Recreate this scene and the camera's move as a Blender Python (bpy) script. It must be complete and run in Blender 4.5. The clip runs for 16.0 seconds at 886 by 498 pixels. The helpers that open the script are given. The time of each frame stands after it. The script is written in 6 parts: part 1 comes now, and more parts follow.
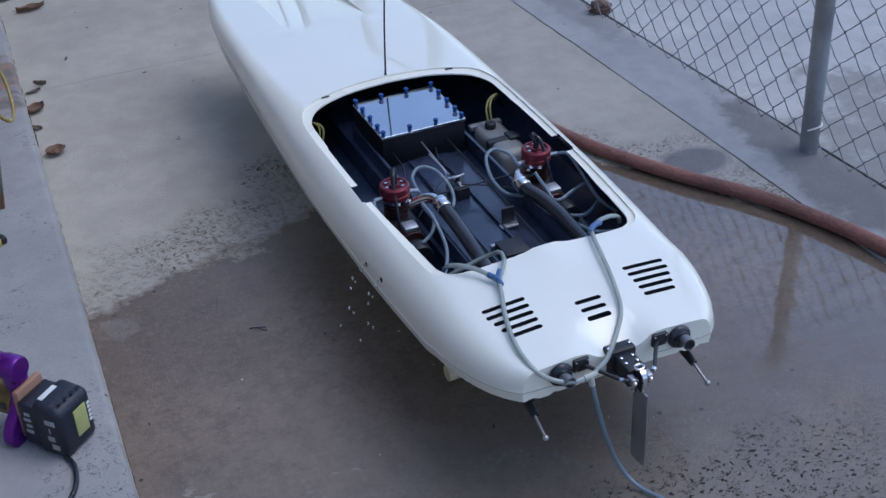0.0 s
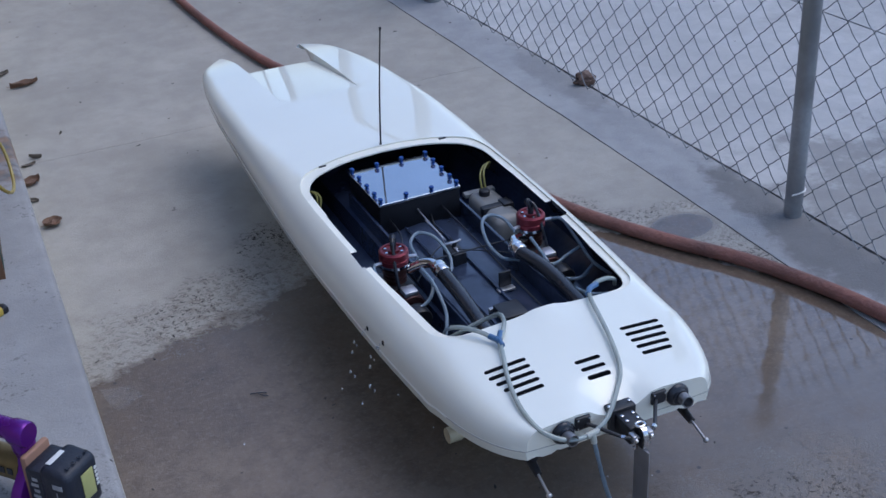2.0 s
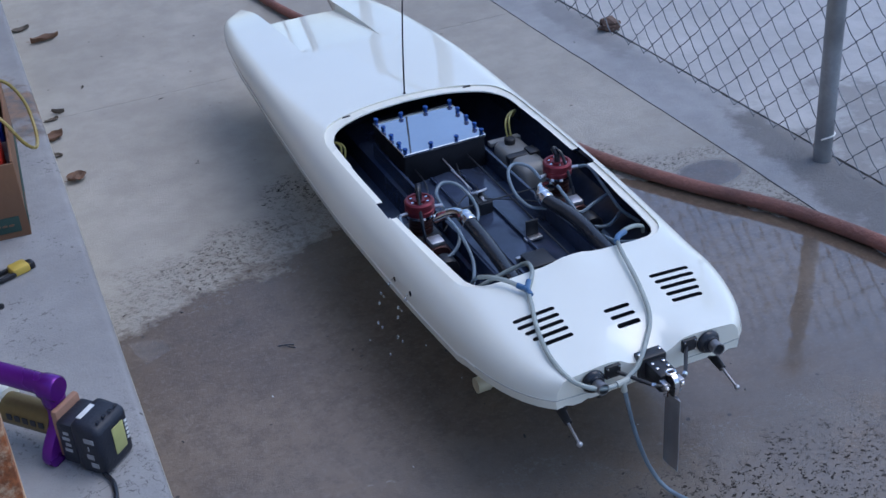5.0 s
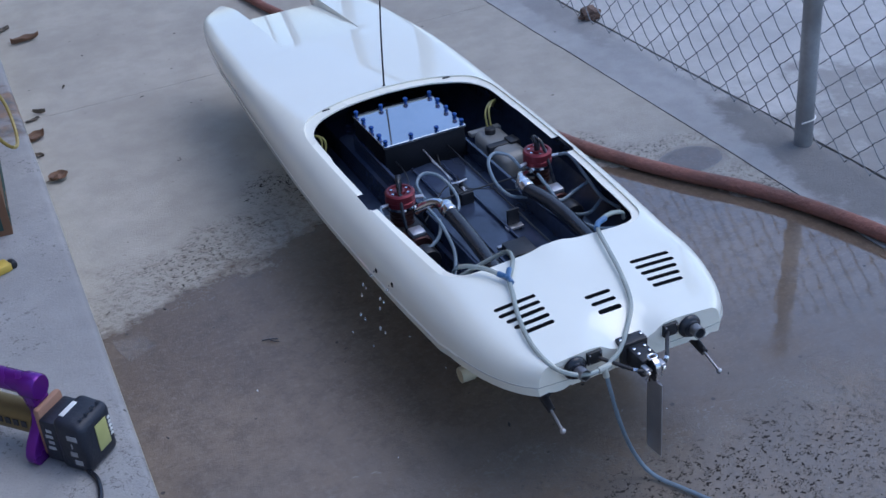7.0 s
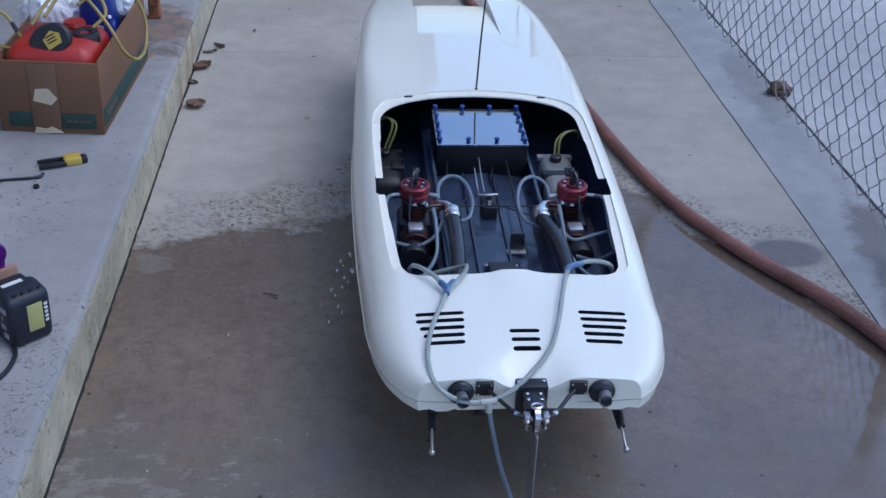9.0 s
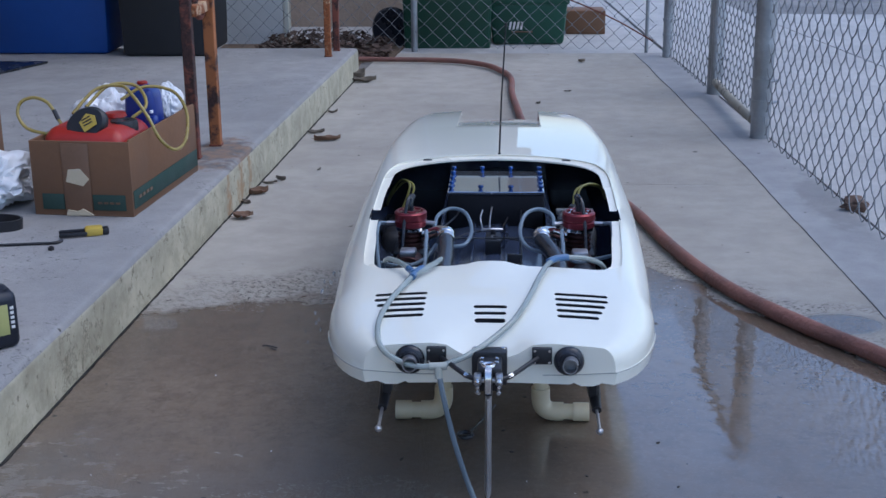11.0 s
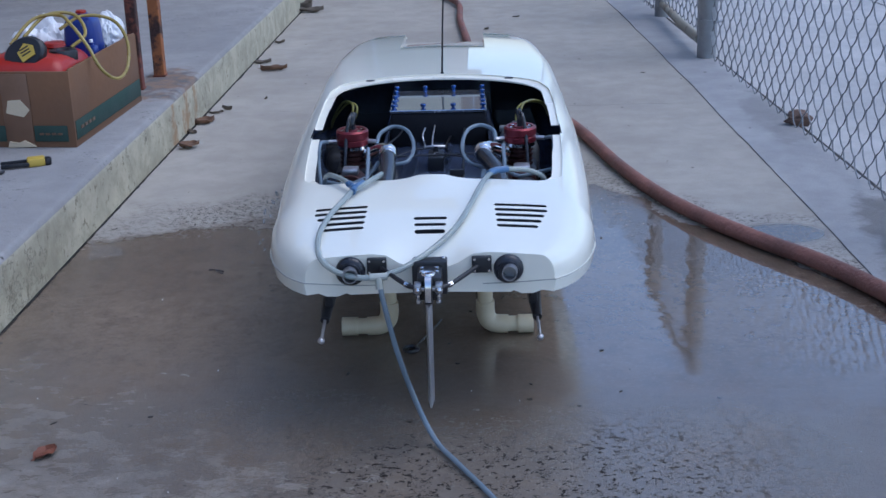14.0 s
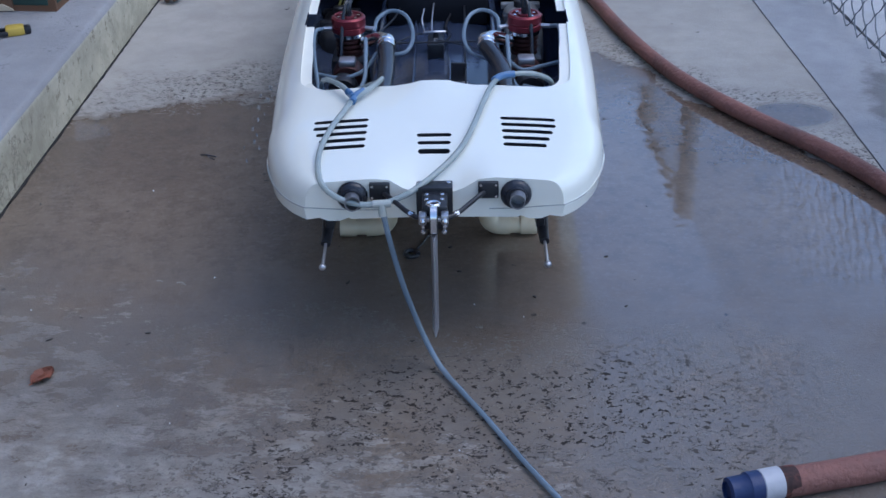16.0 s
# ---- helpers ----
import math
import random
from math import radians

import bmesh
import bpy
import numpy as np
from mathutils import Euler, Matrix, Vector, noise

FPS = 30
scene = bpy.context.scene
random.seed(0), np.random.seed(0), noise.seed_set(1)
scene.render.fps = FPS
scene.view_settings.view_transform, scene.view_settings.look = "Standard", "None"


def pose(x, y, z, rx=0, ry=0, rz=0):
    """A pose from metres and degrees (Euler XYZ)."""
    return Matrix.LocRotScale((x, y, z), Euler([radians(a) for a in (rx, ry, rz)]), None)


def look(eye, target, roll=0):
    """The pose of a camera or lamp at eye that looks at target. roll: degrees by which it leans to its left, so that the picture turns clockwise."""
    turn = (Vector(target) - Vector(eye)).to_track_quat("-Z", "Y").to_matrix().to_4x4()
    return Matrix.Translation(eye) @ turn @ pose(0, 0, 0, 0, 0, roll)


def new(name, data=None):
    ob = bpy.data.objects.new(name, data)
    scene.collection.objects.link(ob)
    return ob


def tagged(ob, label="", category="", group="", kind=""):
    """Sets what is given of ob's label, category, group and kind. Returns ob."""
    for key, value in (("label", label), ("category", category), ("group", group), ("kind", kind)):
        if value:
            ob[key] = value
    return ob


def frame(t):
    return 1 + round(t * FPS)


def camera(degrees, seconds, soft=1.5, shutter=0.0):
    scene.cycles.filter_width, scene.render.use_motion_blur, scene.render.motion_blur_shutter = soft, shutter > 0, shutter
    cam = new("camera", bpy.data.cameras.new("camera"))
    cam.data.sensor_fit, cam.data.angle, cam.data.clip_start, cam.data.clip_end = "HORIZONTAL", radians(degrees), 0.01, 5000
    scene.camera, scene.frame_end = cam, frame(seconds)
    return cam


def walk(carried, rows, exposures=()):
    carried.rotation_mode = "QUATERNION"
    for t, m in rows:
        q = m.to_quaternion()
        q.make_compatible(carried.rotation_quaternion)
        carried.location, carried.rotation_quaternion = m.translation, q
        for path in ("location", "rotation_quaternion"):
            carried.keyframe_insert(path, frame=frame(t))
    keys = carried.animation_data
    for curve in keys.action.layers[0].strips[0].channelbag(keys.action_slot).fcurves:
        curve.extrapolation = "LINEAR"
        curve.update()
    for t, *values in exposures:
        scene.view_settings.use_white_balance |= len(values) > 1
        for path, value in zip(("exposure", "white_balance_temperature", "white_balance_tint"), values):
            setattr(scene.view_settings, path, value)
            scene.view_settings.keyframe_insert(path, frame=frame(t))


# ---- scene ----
cam = camera(38.0, 16.0)
PATH = [
    (0, (-0.738, -1.173, 1.294), (-0.099, 0.367, 0.189), -2.6),
    (0.5, (-0.793, -1.189, 1.318), (-0.102, 0.359, 0.257), -2.4),
    (1, (-0.801, -1.188, 1.316), (-0.091, 0.379, 0.296), -2.0),
    (1.5, (-0.798, -1.197, 1.312), (-0.085, 0.378, 0.306), -2.3),
    (2, (-0.79, -1.197, 1.302), (-0.087, 0.381, 0.295), -2.4),
    (2.5, (-0.794, -1.19, 1.296), (-0.096, 0.378, 0.269), -2.3),
    (3, (-0.798, -1.187, 1.293), (-0.113, 0.377, 0.252), -2.5),
    (3.5, (-0.802, -1.183, 1.291), (-0.128, 0.376, 0.233), -2.7),
    (4, (-0.798, -1.182, 1.293), (-0.133, 0.376, 0.23), -3.1),
    (6.5, (-0.784, -1.191, 1.289), (-0.131, 0.36, 0.208), -4.6),
    (7, (-0.778, -1.195, 1.285), (-0.117, 0.355, 0.208), -4.8),
    (7.5, (-0.726, -1.199, 1.269), (-0.075, 0.353, 0.189), -4.6),
    (8, (-0.535, -1.186, 1.241), (-0.116, 0.423, 0.13), -3.0),
    (8.5, (-0.381, -1.254, 1.268), (-0.121, 0.431, 0.222), -0.7),
    (8.7, (-0.324, -1.295, 1.252), (-0.119, 0.402, 0.213), 1.6),
    (11, (0.021, -1.388, 0.761), (-0.08, 0.523, 0.179), -0.5),
    (11.5, (0.032, -1.397, 0.752), (-0.08, 0.513, 0.17), -0.8),
    (12, (0.038, -1.402, 0.737), (-0.057, 0.502, 0.135), -1.1),
    (12.5, (0.038, -1.406, 0.734), (-0.04, 0.49, 0.102), -1.1),
    (13, (0.042, -1.406, 0.733), (-0.025, 0.484, 0.081), -1.4),
    (13.5, (0.046, -1.405, 0.734), (-0.005, 0.481, 0.069), -1.3),
    (14, (0.047, -1.403, 0.732), (0.006, 0.48, 0.058), -1.5),
    (14.5, (0.048, -1.401, 0.729), (0.008, 0.478, 0.048), -1.6),
    (15, (0.048, -1.398, 0.729), (0.015, 0.483, 0.049), -1.5),
    (15.5, (0.038, -1.385, 0.743), (0.013, 0.5, 0.077), -1.0),
    (16, (0.023, -1.295, 0.852), (0.004, 0.454, -0.117), -1.0),
]
walk(cam, [(t, look(eye, target, roll)) for t, eye, target, roll in PATH], [(0.0, 0.63, 5800, 11), (8.0, 0.7, 5550, 11), (11.0, 0.7, 5750, 11), (16.0, 0.76, 5500, 11)])

# ---- world and light ----
world = bpy.data.worlds.new("world")
scene.world = world
world.use_nodes = True
wn = world.node_tree.nodes
sky = wn.new("ShaderNodeTexSky")
sky.sky_type = "NISHITA"
sky.sun_disc = False
SUN_EL, SUN_AZ = 63.0, 96.0
sky.sun_elevation, sky.sun_rotation = radians(SUN_EL), radians(SUN_AZ)
sky.air_density, sky.dust_density, sky.ozone_density = 1.0, 1.5, 1.6
wn["Background"].inputs["Strength"].default_value = 0.14
world.node_tree.links.new(sky.outputs["Color"], wn["Background"].inputs["Color"])
sun = new("sun", bpy.data.lights.new("sun", "SUN"))
sun.data.energy, sun.data.angle, sun.data.color = 0.5, radians(50), (1.0, 0.96, 0.9)
sd = Vector((math.sin(radians(SUN_AZ)) * math.cos(radians(SUN_EL)), math.cos(radians(SUN_AZ)) * math.cos(radians(SUN_EL)), math.sin(radians(SUN_EL))))
sun.matrix_world = look(sd * 20, (0, 0, 0))


# ---- materials ----
def nodes(name):
    m = bpy.data.materials.new(name)
    m.use_nodes = True
    t = m.node_tree
    return m, t.nodes, t.links, t.nodes["Principled BSDF"]


def mixed(n, l, fac, a, b):
    """Colour a to b by fac; each may be a colour or a socket."""
    x = n.new("ShaderNodeMix")
    x.data_type = "RGBA"
    for sock, v in ((x.inputs[0], fac), (x.inputs[6], a), (x.inputs[7], b)):
        if hasattr(v, "is_output"):
            l.new(v, sock)
        elif isinstance(v, (int, float)):
            sock.default_value = v
        else:
            sock.default_value = (*v, 1)
    return x.outputs[2]


def noisy(n, l, vec, scale, detail=4.0, rough=0.55, lo=0.35, hi=0.65):
    t = n.new("ShaderNodeTexNoise")
    t.inputs["Scale"].default_value, t.inputs["Detail"].default_value, t.inputs["Roughness"].default_value = scale, detail, rough
    l.new(vec, t.inputs["Vector"])
    return ramp(n, l, t.outputs["Fac"], lo, hi)


def ramp(n, l, fac, lo, hi, a=0.0, b=1.0):
    r = n.new("ShaderNodeMapRange")
    r.inputs["From Min"].default_value, r.inputs["From Max"].default_value = lo, hi
    r.inputs["To Min"].default_value, r.inputs["To Max"].default_value = a, b
    r.interpolation_type = "SMOOTHSTEP"
    l.new(fac, r.inputs["Value"])
    return r.outputs["Result"]


def maths(n, l, op, a, b=0.0):
    x = n.new("ShaderNodeMath")
    x.operation = op
    for sock, v in ((x.inputs[0], a), (x.inputs[1], b)):
        if hasattr(v, "is_output"):
            l.new(v, sock)
        else:
            sock.default_value = v
    return x.outputs[0]


def bumped(n, l, p, height, strength, distance=0.002):
    b = n.new("ShaderNodeBump")
    b.inputs["Strength"].default_value, b.inputs["Distance"].default_value = strength, distance
    l.new(height, b.inputs["Height"])
    l.new(b.outputs["Normal"], p.inputs["Normal"])


def plain(name, colour, rough=0.5, metal=0.0, vary=0.15, scale=40.0, bump=0.1, coat=0.0, spec=0.5, alpha=1.0, trans=0.0):
    """A surface of one colour with stains at a large and grain at a small scale."""
    m, n, l, p = nodes(name)
    g = n.new("ShaderNodeTexCoord").outputs["Object"]
    big, fine = noisy(n, l, g, scale * 0.2), noisy(n, l, g, scale * 3)
    dark = tuple(c * (1 - vary) for c in colour)
    light = tuple(min(1, c * (1 + vary * 0.6)) for c in colour)
    c = mixed(n, l, big, dark, light)
    c = mixed(n, l, maths(n, l, "MULTIPLY", fine, 0.25), c, dark)
    l.new(c, p.inputs["Base Color"])
    l.new(ramp(n, l, big, 0, 1, rough * 0.85, min(1, rough * 1.15)), p.inputs["Roughness"])
    p.inputs["Metallic"].default_value = metal
    p.inputs["Coat Weight"].default_value = coat
    p.inputs["Coat Roughness"].default_value = 0.04
    p.inputs["Specular IOR Level"].default_value = spec
    p.inputs["Transmission Weight"].default_value = trans
    p.inputs["Alpha"].default_value = alpha
    if bump:
        bumped(n, l, p, fine, bump)
    return m


STAIN = (-0.175, 1.0)


def concrete(name, dry, stain, wet=False, speck=0.15, rust=False, blots=()):
    m, n, l, p = nodes(name)
    g = n.new("ShaderNodeNewGeometry").outputs["Position"]
    big, mid, fine = noisy(n, l, g, 2.2, 6), noisy(n, l, g, 14, 6, 0.65, 0.3, 0.7), noisy(n, l, g, 260, 3, 0.7)
    c = mixed(n, l, big, dry, stain)
    c = mixed(n, l, maths(n, l, "MULTIPLY", mid, 0.35), c, tuple(0.72 * v for v in dry))
    grit = noisy(n, l, g, 420, 2, 0.5, 0.62, 0.7)
    c = mixed(n, l, maths(n, l, "MULTIPLY", grit, speck), c, (0.08, 0.075, 0.07))
    spots = noisy(n, l, g, 55, 3, 0.6, 0.68, 0.76)
    c = mixed(n, l, maths(n, l, "MULTIPLY", spots, 0.35), c, (0.1, 0.095, 0.09))
    vor = n.new("ShaderNodeTexVoronoi")
    vor.inputs["Scale"].default_value = 16.0
    l.new(g, vor.inputs["Vector"])
    pick = n.new("ShaderNodeSeparateXYZ")
    l.new(vor.outputs["Color"], pick.inputs[0])
    crumb = maths(n, l, "MULTIPLY", ramp(n, l, vor.outputs["Distance"], 0.075, 0.045), ramp(n, l, pick.outputs[0], 0.68, 0.7))
    crumb = maths(n, l, "MULTIPLY", crumb, noisy(n, l, g, 90, 2, 0.5, 0.4, 0.5))
    height = maths(n, l, "ADD", maths(n, l, "MULTIPLY", fine, 0.6), maths(n, l, "MULTIPLY", mid, 0.8))
    rough = ramp(n, l, mid, 0, 1, 0.82, 0.95)
    p.inputs["Specular IOR Level"].default_value = 0.2
    for bx, by, rx, ry, deep in blots:
        at = n.new("ShaderNodeSeparateXYZ")
        l.new(g, at.inputs[0])
        ex = maths(n, l, "DIVIDE", maths(n, l, "SUBTRACT", at.outputs[0], bx), rx)
        ey = maths(n, l, "DIVIDE", maths(n, l, "SUBTRACT", at.outputs[1], by), ry)
        e2 = maths(n, l, "ADD", maths(n, l, "MULTIPLY", ex, ex), maths(n, l, "MULTIPLY", ey, ey))
        e2 = maths(n, l, "ADD", e2, maths(n, l, "MULTIPLY", maths(n, l, "SUBTRACT", noisy(n, l, g, 8, 6, 0.65, 0.2, 0.8), 0.5), 1.3))
        c = mixed(n, l, maths(n, l, "MULTIPLY", ramp(n, l, e2, 1.2, 0.5), deep), c, (0.13, 0.122, 0.115))
    if wet:
        sep = n.new("ShaderNodeSeparateXYZ")
        l.new(g, sep.inputs[0])
        X, Y = sep.outputs[0], sep.outputs[1]
        wob = n.new("ShaderNodeTexNoise")
        wob.inputs["Scale"].default_value, wob.inputs["Detail"].default_value, wob.inputs["Roughness"].default_value = 7.0, 7.0, 0.62
        l.new(g, wob.inputs["Vector"])
        w = maths(n, l, "MULTIPLY", maths(n, l, "SUBTRACT", wob.outputs["Fac"], 0.5), 0.36)
        # far edge: level on one side of the boat, slanting along the hose on the other
        slant = maths(n, l, "SUBTRACT", 1.46, maths(n, l, "MULTIPLY", X, 1.55))
        far = maths(n, l, "SUBTRACT", maths(n, l, "MINIMUM", maths(n, l, "ADD", maths(n, l, "MULTIPLY", X, 0.35), 0.93), slant), Y)
        near = maths(n, l, "ADD", Y, maths(n, l, "ADD", maths(n, l, "MAXIMUM", maths(n, l, "MULTIPLY", X, 0.55), maths(n, l, "MULTIPLY", X, 0.95)), 0.34))
        streaky = n.new("ShaderNodeMapping")
        streaky.inputs["Scale"].default_value = (0.55, 1.0, 1.0)
        l.new(g, streaky.inputs["Vector"])
        shred = maths(n, l, "MULTIPLY", maths(n, l, "SUBTRACT", noisy(n, l, streaky.outputs[0], 34, 6, 0.7, 0.3, 0.7), 0.42), 0.2)
        near = maths(n, l, "SUBTRACT", maths(n, l, "ADD", maths(n, l, "MULTIPLY", near, 0.5), shred), maths(n, l, "MULTIPLY", w, 0.45))
        near = maths(n, l, "ADD", near, w)
        inside = maths(n, l, "ADD", far, w)
        sx = maths(n, l, "DIVIDE", maths(n, l, "SUBTRACT", X, 0.585), 0.085)
        sy = maths(n, l, "DIVIDE", maths(n, l, "SUBTRACT", Y, 0.69), 0.06)
        blot = maths(n, l, "MULTIPLY", maths(n, l, "SUBTRACT", 1.0, maths(n, l, "ADD", maths(n, l, "MULTIPLY", sx, sx), maths(n, l, "MULTIPLY", sy, sy))), 0.06)
        body = ramp(n, l, inside, -0.012, 0.03)
        inside = maths(n, l, "MAXIMUM", inside, maths(n, l, "SUBTRACT", blot, 0.004))
        wetness = maths(n, l, "MINIMUM", ramp(n, l, inside, -0.012, 0.03), ramp(n, l, near, -0.13, 0.1))
        damp = maths(n, l, "MINIMUM", ramp(n, l, inside, -0.24, 0.04), ramp(n, l, near, -0.3, 0.0))
        # standing water beside the hose
        px = maths(n, l, "DIVIDE", maths(n, l, "SUBTRACT", X, 0.47), 0.37)
        py = maths(n, l, "DIVIDE", maths(n, l, "SUBTRACT", Y, 0.47), 0.45)
        rad = maths(n, l, "ADD", maths(n, l, "MULTIPLY", px, px), maths(n, l, "MULTIPLY", py, py))
        pool = ramp(n, l, maths(n, l, "ADD", rad, maths(n, l, "MULTIPLY", w, 3.0)), 1.45, 0.45)
        pool = maths(n, l, "MULTIPLY", maths(n, l, "MULTIPLY", pool, body), noisy(n, l, g, 11, 7, 0.7, 0.3, 0.42))
        # a thinner film spreading towards the near end
        fx = maths(n, l, "DIVIDE", maths(n, l, "SUBTRACT", X, 0.44), 0.46)
        fy = maths(n, l, "DIVIDE", maths(n, l, "SUBTRACT", Y, 0.2), 0.75)
        sheen = ramp(n, l, maths(n, l, "ADD", maths(n, l, "ADD", maths(n, l, "MULTIPLY", fx, fx), maths(n, l, "MULTIPLY", fy, fy)), maths(n, l, "MULTIPLY", w, 2.0)), 1.25, 0.55)
        st = n.new("ShaderNodeMapping")
        st.inputs["Scale"].default_value = (0.8, 1.0, 1.0)
        l.new(g, st.inputs["Vector"])
        speckle = noisy(n, l, st.outputs[0], 62, 5, 0.72, 0.52, 0.57)
        film = maths(n, l, "MULTIPLY", damp, maths(n, l, "MULTIPLY", speckle, 0.6))
        cover = maths(n, l, "MAXIMUM", wetness, film)
        c = mixed(n, l, maths(n, l, "MULTIPLY", cover, 0.9), c, mixed(n, l, big, (0.11, 0.075, 0.049), (0.168, 0.12, 0.079)))
        c = mixed(n, l, maths(n, l, "MULTIPLY", maths(n, l, "MULTIPLY", noisy(n, l, g, 30, 7, 0.72, 0.42, 0.66), cover), 0.4), c, (0.07, 0.055, 0.042))
        c = mixed(n, l, maths(n, l, "MULTIPLY", maths(n, l, "MULTIPLY", noisy(n, l, g, 110, 5, 0.72, 0.5, 0.64), cover), 0.2), c, (0.28, 0.235, 0.19))
        dots = noisy(n, l, st.outputs[0], 125, 3, 0.58, 0.575, 0.61)
        patch = ramp(n, l, noisy(n, l, g, 3.6, 4, 0.55, 0.4, 0.6), 0, 1, 0.4, 1.0)
        front = maths(n, l, "MULTIPLY", ramp(n, l, Y, 0.16, -0.1), ramp(n, l, maths(n, l, "ABSOLUTE", maths(n, l, "SUBTRACT", X, 0.03)), 0.5, 0.2, 0.1, 1.0))
        rim = maths(n, l, "MULTIPLY", ramp(n, l, maths(n, l, "ABSOLUTE", maths(n, l, "ADD", inside, 0.06)), 0.13, 0.02), ramp(n, l, Y, 0.2, 0.4))
        worm = n.new("ShaderNodeTexNoise")
        worm.inputs["Scale"].default_value, worm.inputs["Detail"].default_value, worm.inputs["Roughness"].default_value = 105.0, 3.0, 0.6
        l.new(st.outputs[0], worm.inputs["Vector"])
        thin = ramp(n, l, maths(n, l, "ABSOLUTE", maths(n, l, "SUBTRACT", worm.outputs["Fac"], 0.5)), 0.027, 0.008)
        dots = maths(n, l, "MAXIMUM", dots, maths(n, l, "MULTIPLY", thin, noisy(n, l, g, 42, 3, 0.6, 0.46, 0.54)))
        qx = maths(n, l, "DIVIDE", maths(n, l, "SUBTRACT", X, STAIN[0]), 0.1)
        qy = maths(n, l, "DIVIDE", maths(n, l, "SUBTRACT", Y, STAIN[1]), 0.15)
        rim = maths(n, l, "MAXIMUM", maths(n, l, "MULTIPLY", rim, 0.75), ramp(n, l, maths(n, l, "ADD", maths(n, l, "MULTIPLY", qx, qx), maths(n, l, "MULTIPLY", qy, qy)), 1.0, 0.2))
        pits = maths(n, l, "MULTIPLY", maths(n, l, "MULTIPLY", dots, patch), maths(n, l, "MAXIMUM", front, rim))
        c = mixed(n, l, maths(n, l, "MULTIPLY", ramp(n, l, Y, 0.35, 0.0), noisy(n, l, g, 6, 5, 0.6, 0.25, 0.6)), c, mixed(n, l, 0.65, c, (0.16, 0.145, 0.13)))
        # pale, worn patches of drier cement towards the near end
        worn = maths(n, l, "MULTIPLY", noisy(n, l, st.outputs[0], 20, 7, 0.74, 0.5, 0.62), ramp(n, l, near, 0.12, -0.1))
        c = mixed(n, l, maths(n, l, "MULTIPLY", worn, 0.5), c, (0.36, 0.33, 0.3))
        c = mixed(n, l, maths(n, l, "MULTIPLY", pits, 0.95), c, (0.024, 0.02, 0.018))
        height = maths(n, l, "SUBTRACT", height, maths(n, l, "MULTIPLY", pits, 1.2))
        bare = maths(n, l, "SUBTRACT", 1.0, maths(n, l, "MULTIPLY", pits, 0.85))
        streak = noisy(n, l, g, 9, 6, 0.7, 0.4, 0.62)
        wr = maths(n, l, "ADD", maths(n, l, "MULTIPLY", streak, 0.16), 0.08)
        still = maths(n, l, "MAXIMUM", pool, maths(n, l, "MULTIPLY", maths(n, l, "MULTIPLY", sheen, ramp(n, l, maths(n, l, "ADD", Y, maths(n, l, "MULTIPLY", w, 1.5)), -0.12, 0.2)), 0.82))
        wr = maths(n, l, "MULTIPLY", wr, ramp(n, l, still, 0, 1, 1.0, 0.1))
        mx = n.new("ShaderNodeMix")
        l.new(cover, mx.inputs[0]), l.new(rough, mx.inputs[2]), l.new(wr, mx.inputs[3])
        rough = mx.outputs[0]
        rough_bare = n.new("ShaderNodeMix")
        rough_bare.inputs[3].default_value = 0.95
        l.new(pits, rough_bare.inputs[0]), l.new(rough, rough_bare.inputs[2])
        rough = rough_bare.outputs[0]
        facing = n.new("ShaderNodeLayerWeight")
        facing.inputs["Blend"].default_value = 0.5
        graze = ramp(n, l, facing.outputs["Facing"], 0.3, 0.72, 0.1, 1.15)
        l.new(maths(n, l, "ADD", maths(n, l, "MULTIPLY", ramp(n, l, cover, 0, 1, 0.2, 0.5), bare), maths(n, l, "MULTIPLY", maths(n, l, "MULTIPLY", maths(n, l, "ADD", pool, maths(n, l, "MULTIPLY", sheen, 0.7)), bare), graze)), p.inputs["Specular IOR Level"])
        flat = maths(n, l, "SUBTRACT", 1.0, maths(n, l, "MULTIPLY", wetness, ramp(n, l, still, 0, 1, 0.66, 0.994)))
        height = maths(n, l, "MULTIPLY", height, flat)
        ripple = noisy(n, l, g, 24, 3, 0.45, 0.2, 0.8)
        height = maths(n, l, "ADD", height, maths(n, l, "MULTIPLY", maths(n, l, "MULTIPLY", ripple, pool), 0.18))
    if rust:
        scuff = maths(n, l, "MULTIPLY", noisy(n, l, g, 130, 3, 0.6, 0.6, 0.63), noisy(n, l, g, 5, 3, 0.5, 0.5, 0.62))
        c = mixed(n, l, maths(n, l, "MULTIPLY", scuff, 0.6), c, (0.1, 0.095, 0.09))
        worm = n.new("ShaderNodeTexNoise")
        worm.inputs["Scale"].default_value, worm.inputs["Detail"].default_value, worm.inputs["Roughness"].default_value = 55.0, 3.0, 0.6
        l.new(g, worm.inputs["Vector"])
        thin = ramp(n, l, maths(n, l, "ABSOLUTE", maths(n, l, "SUBTRACT", worm.outputs["Fac"], 0.5)), 0.022, 0.006)
        at = n.new("ShaderNodeSeparateXYZ")
        l.new(g, at.inputs[0])
        sx = maths(n, l, "DIVIDE", maths(n, l, "SUBTRACT", at.outputs[0], -0.7), 0.085)
        sy = maths(n, l, "DIVIDE", maths(n, l, "SUBTRACT", at.outputs[1], 0.1), 0.23)
        zone = ramp(n, l, maths(n, l, "ADD", maths(n, l, "MULTIPLY", sx, sx), maths(n, l, "MULTIPLY", sy, sy)), 1.2, 0.3)
        thin = maths(n, l, "MULTIPLY", maths(n, l, "MULTIPLY", thin, zone), noisy(n, l, g, 30, 3, 0.6, 0.46, 0.54))
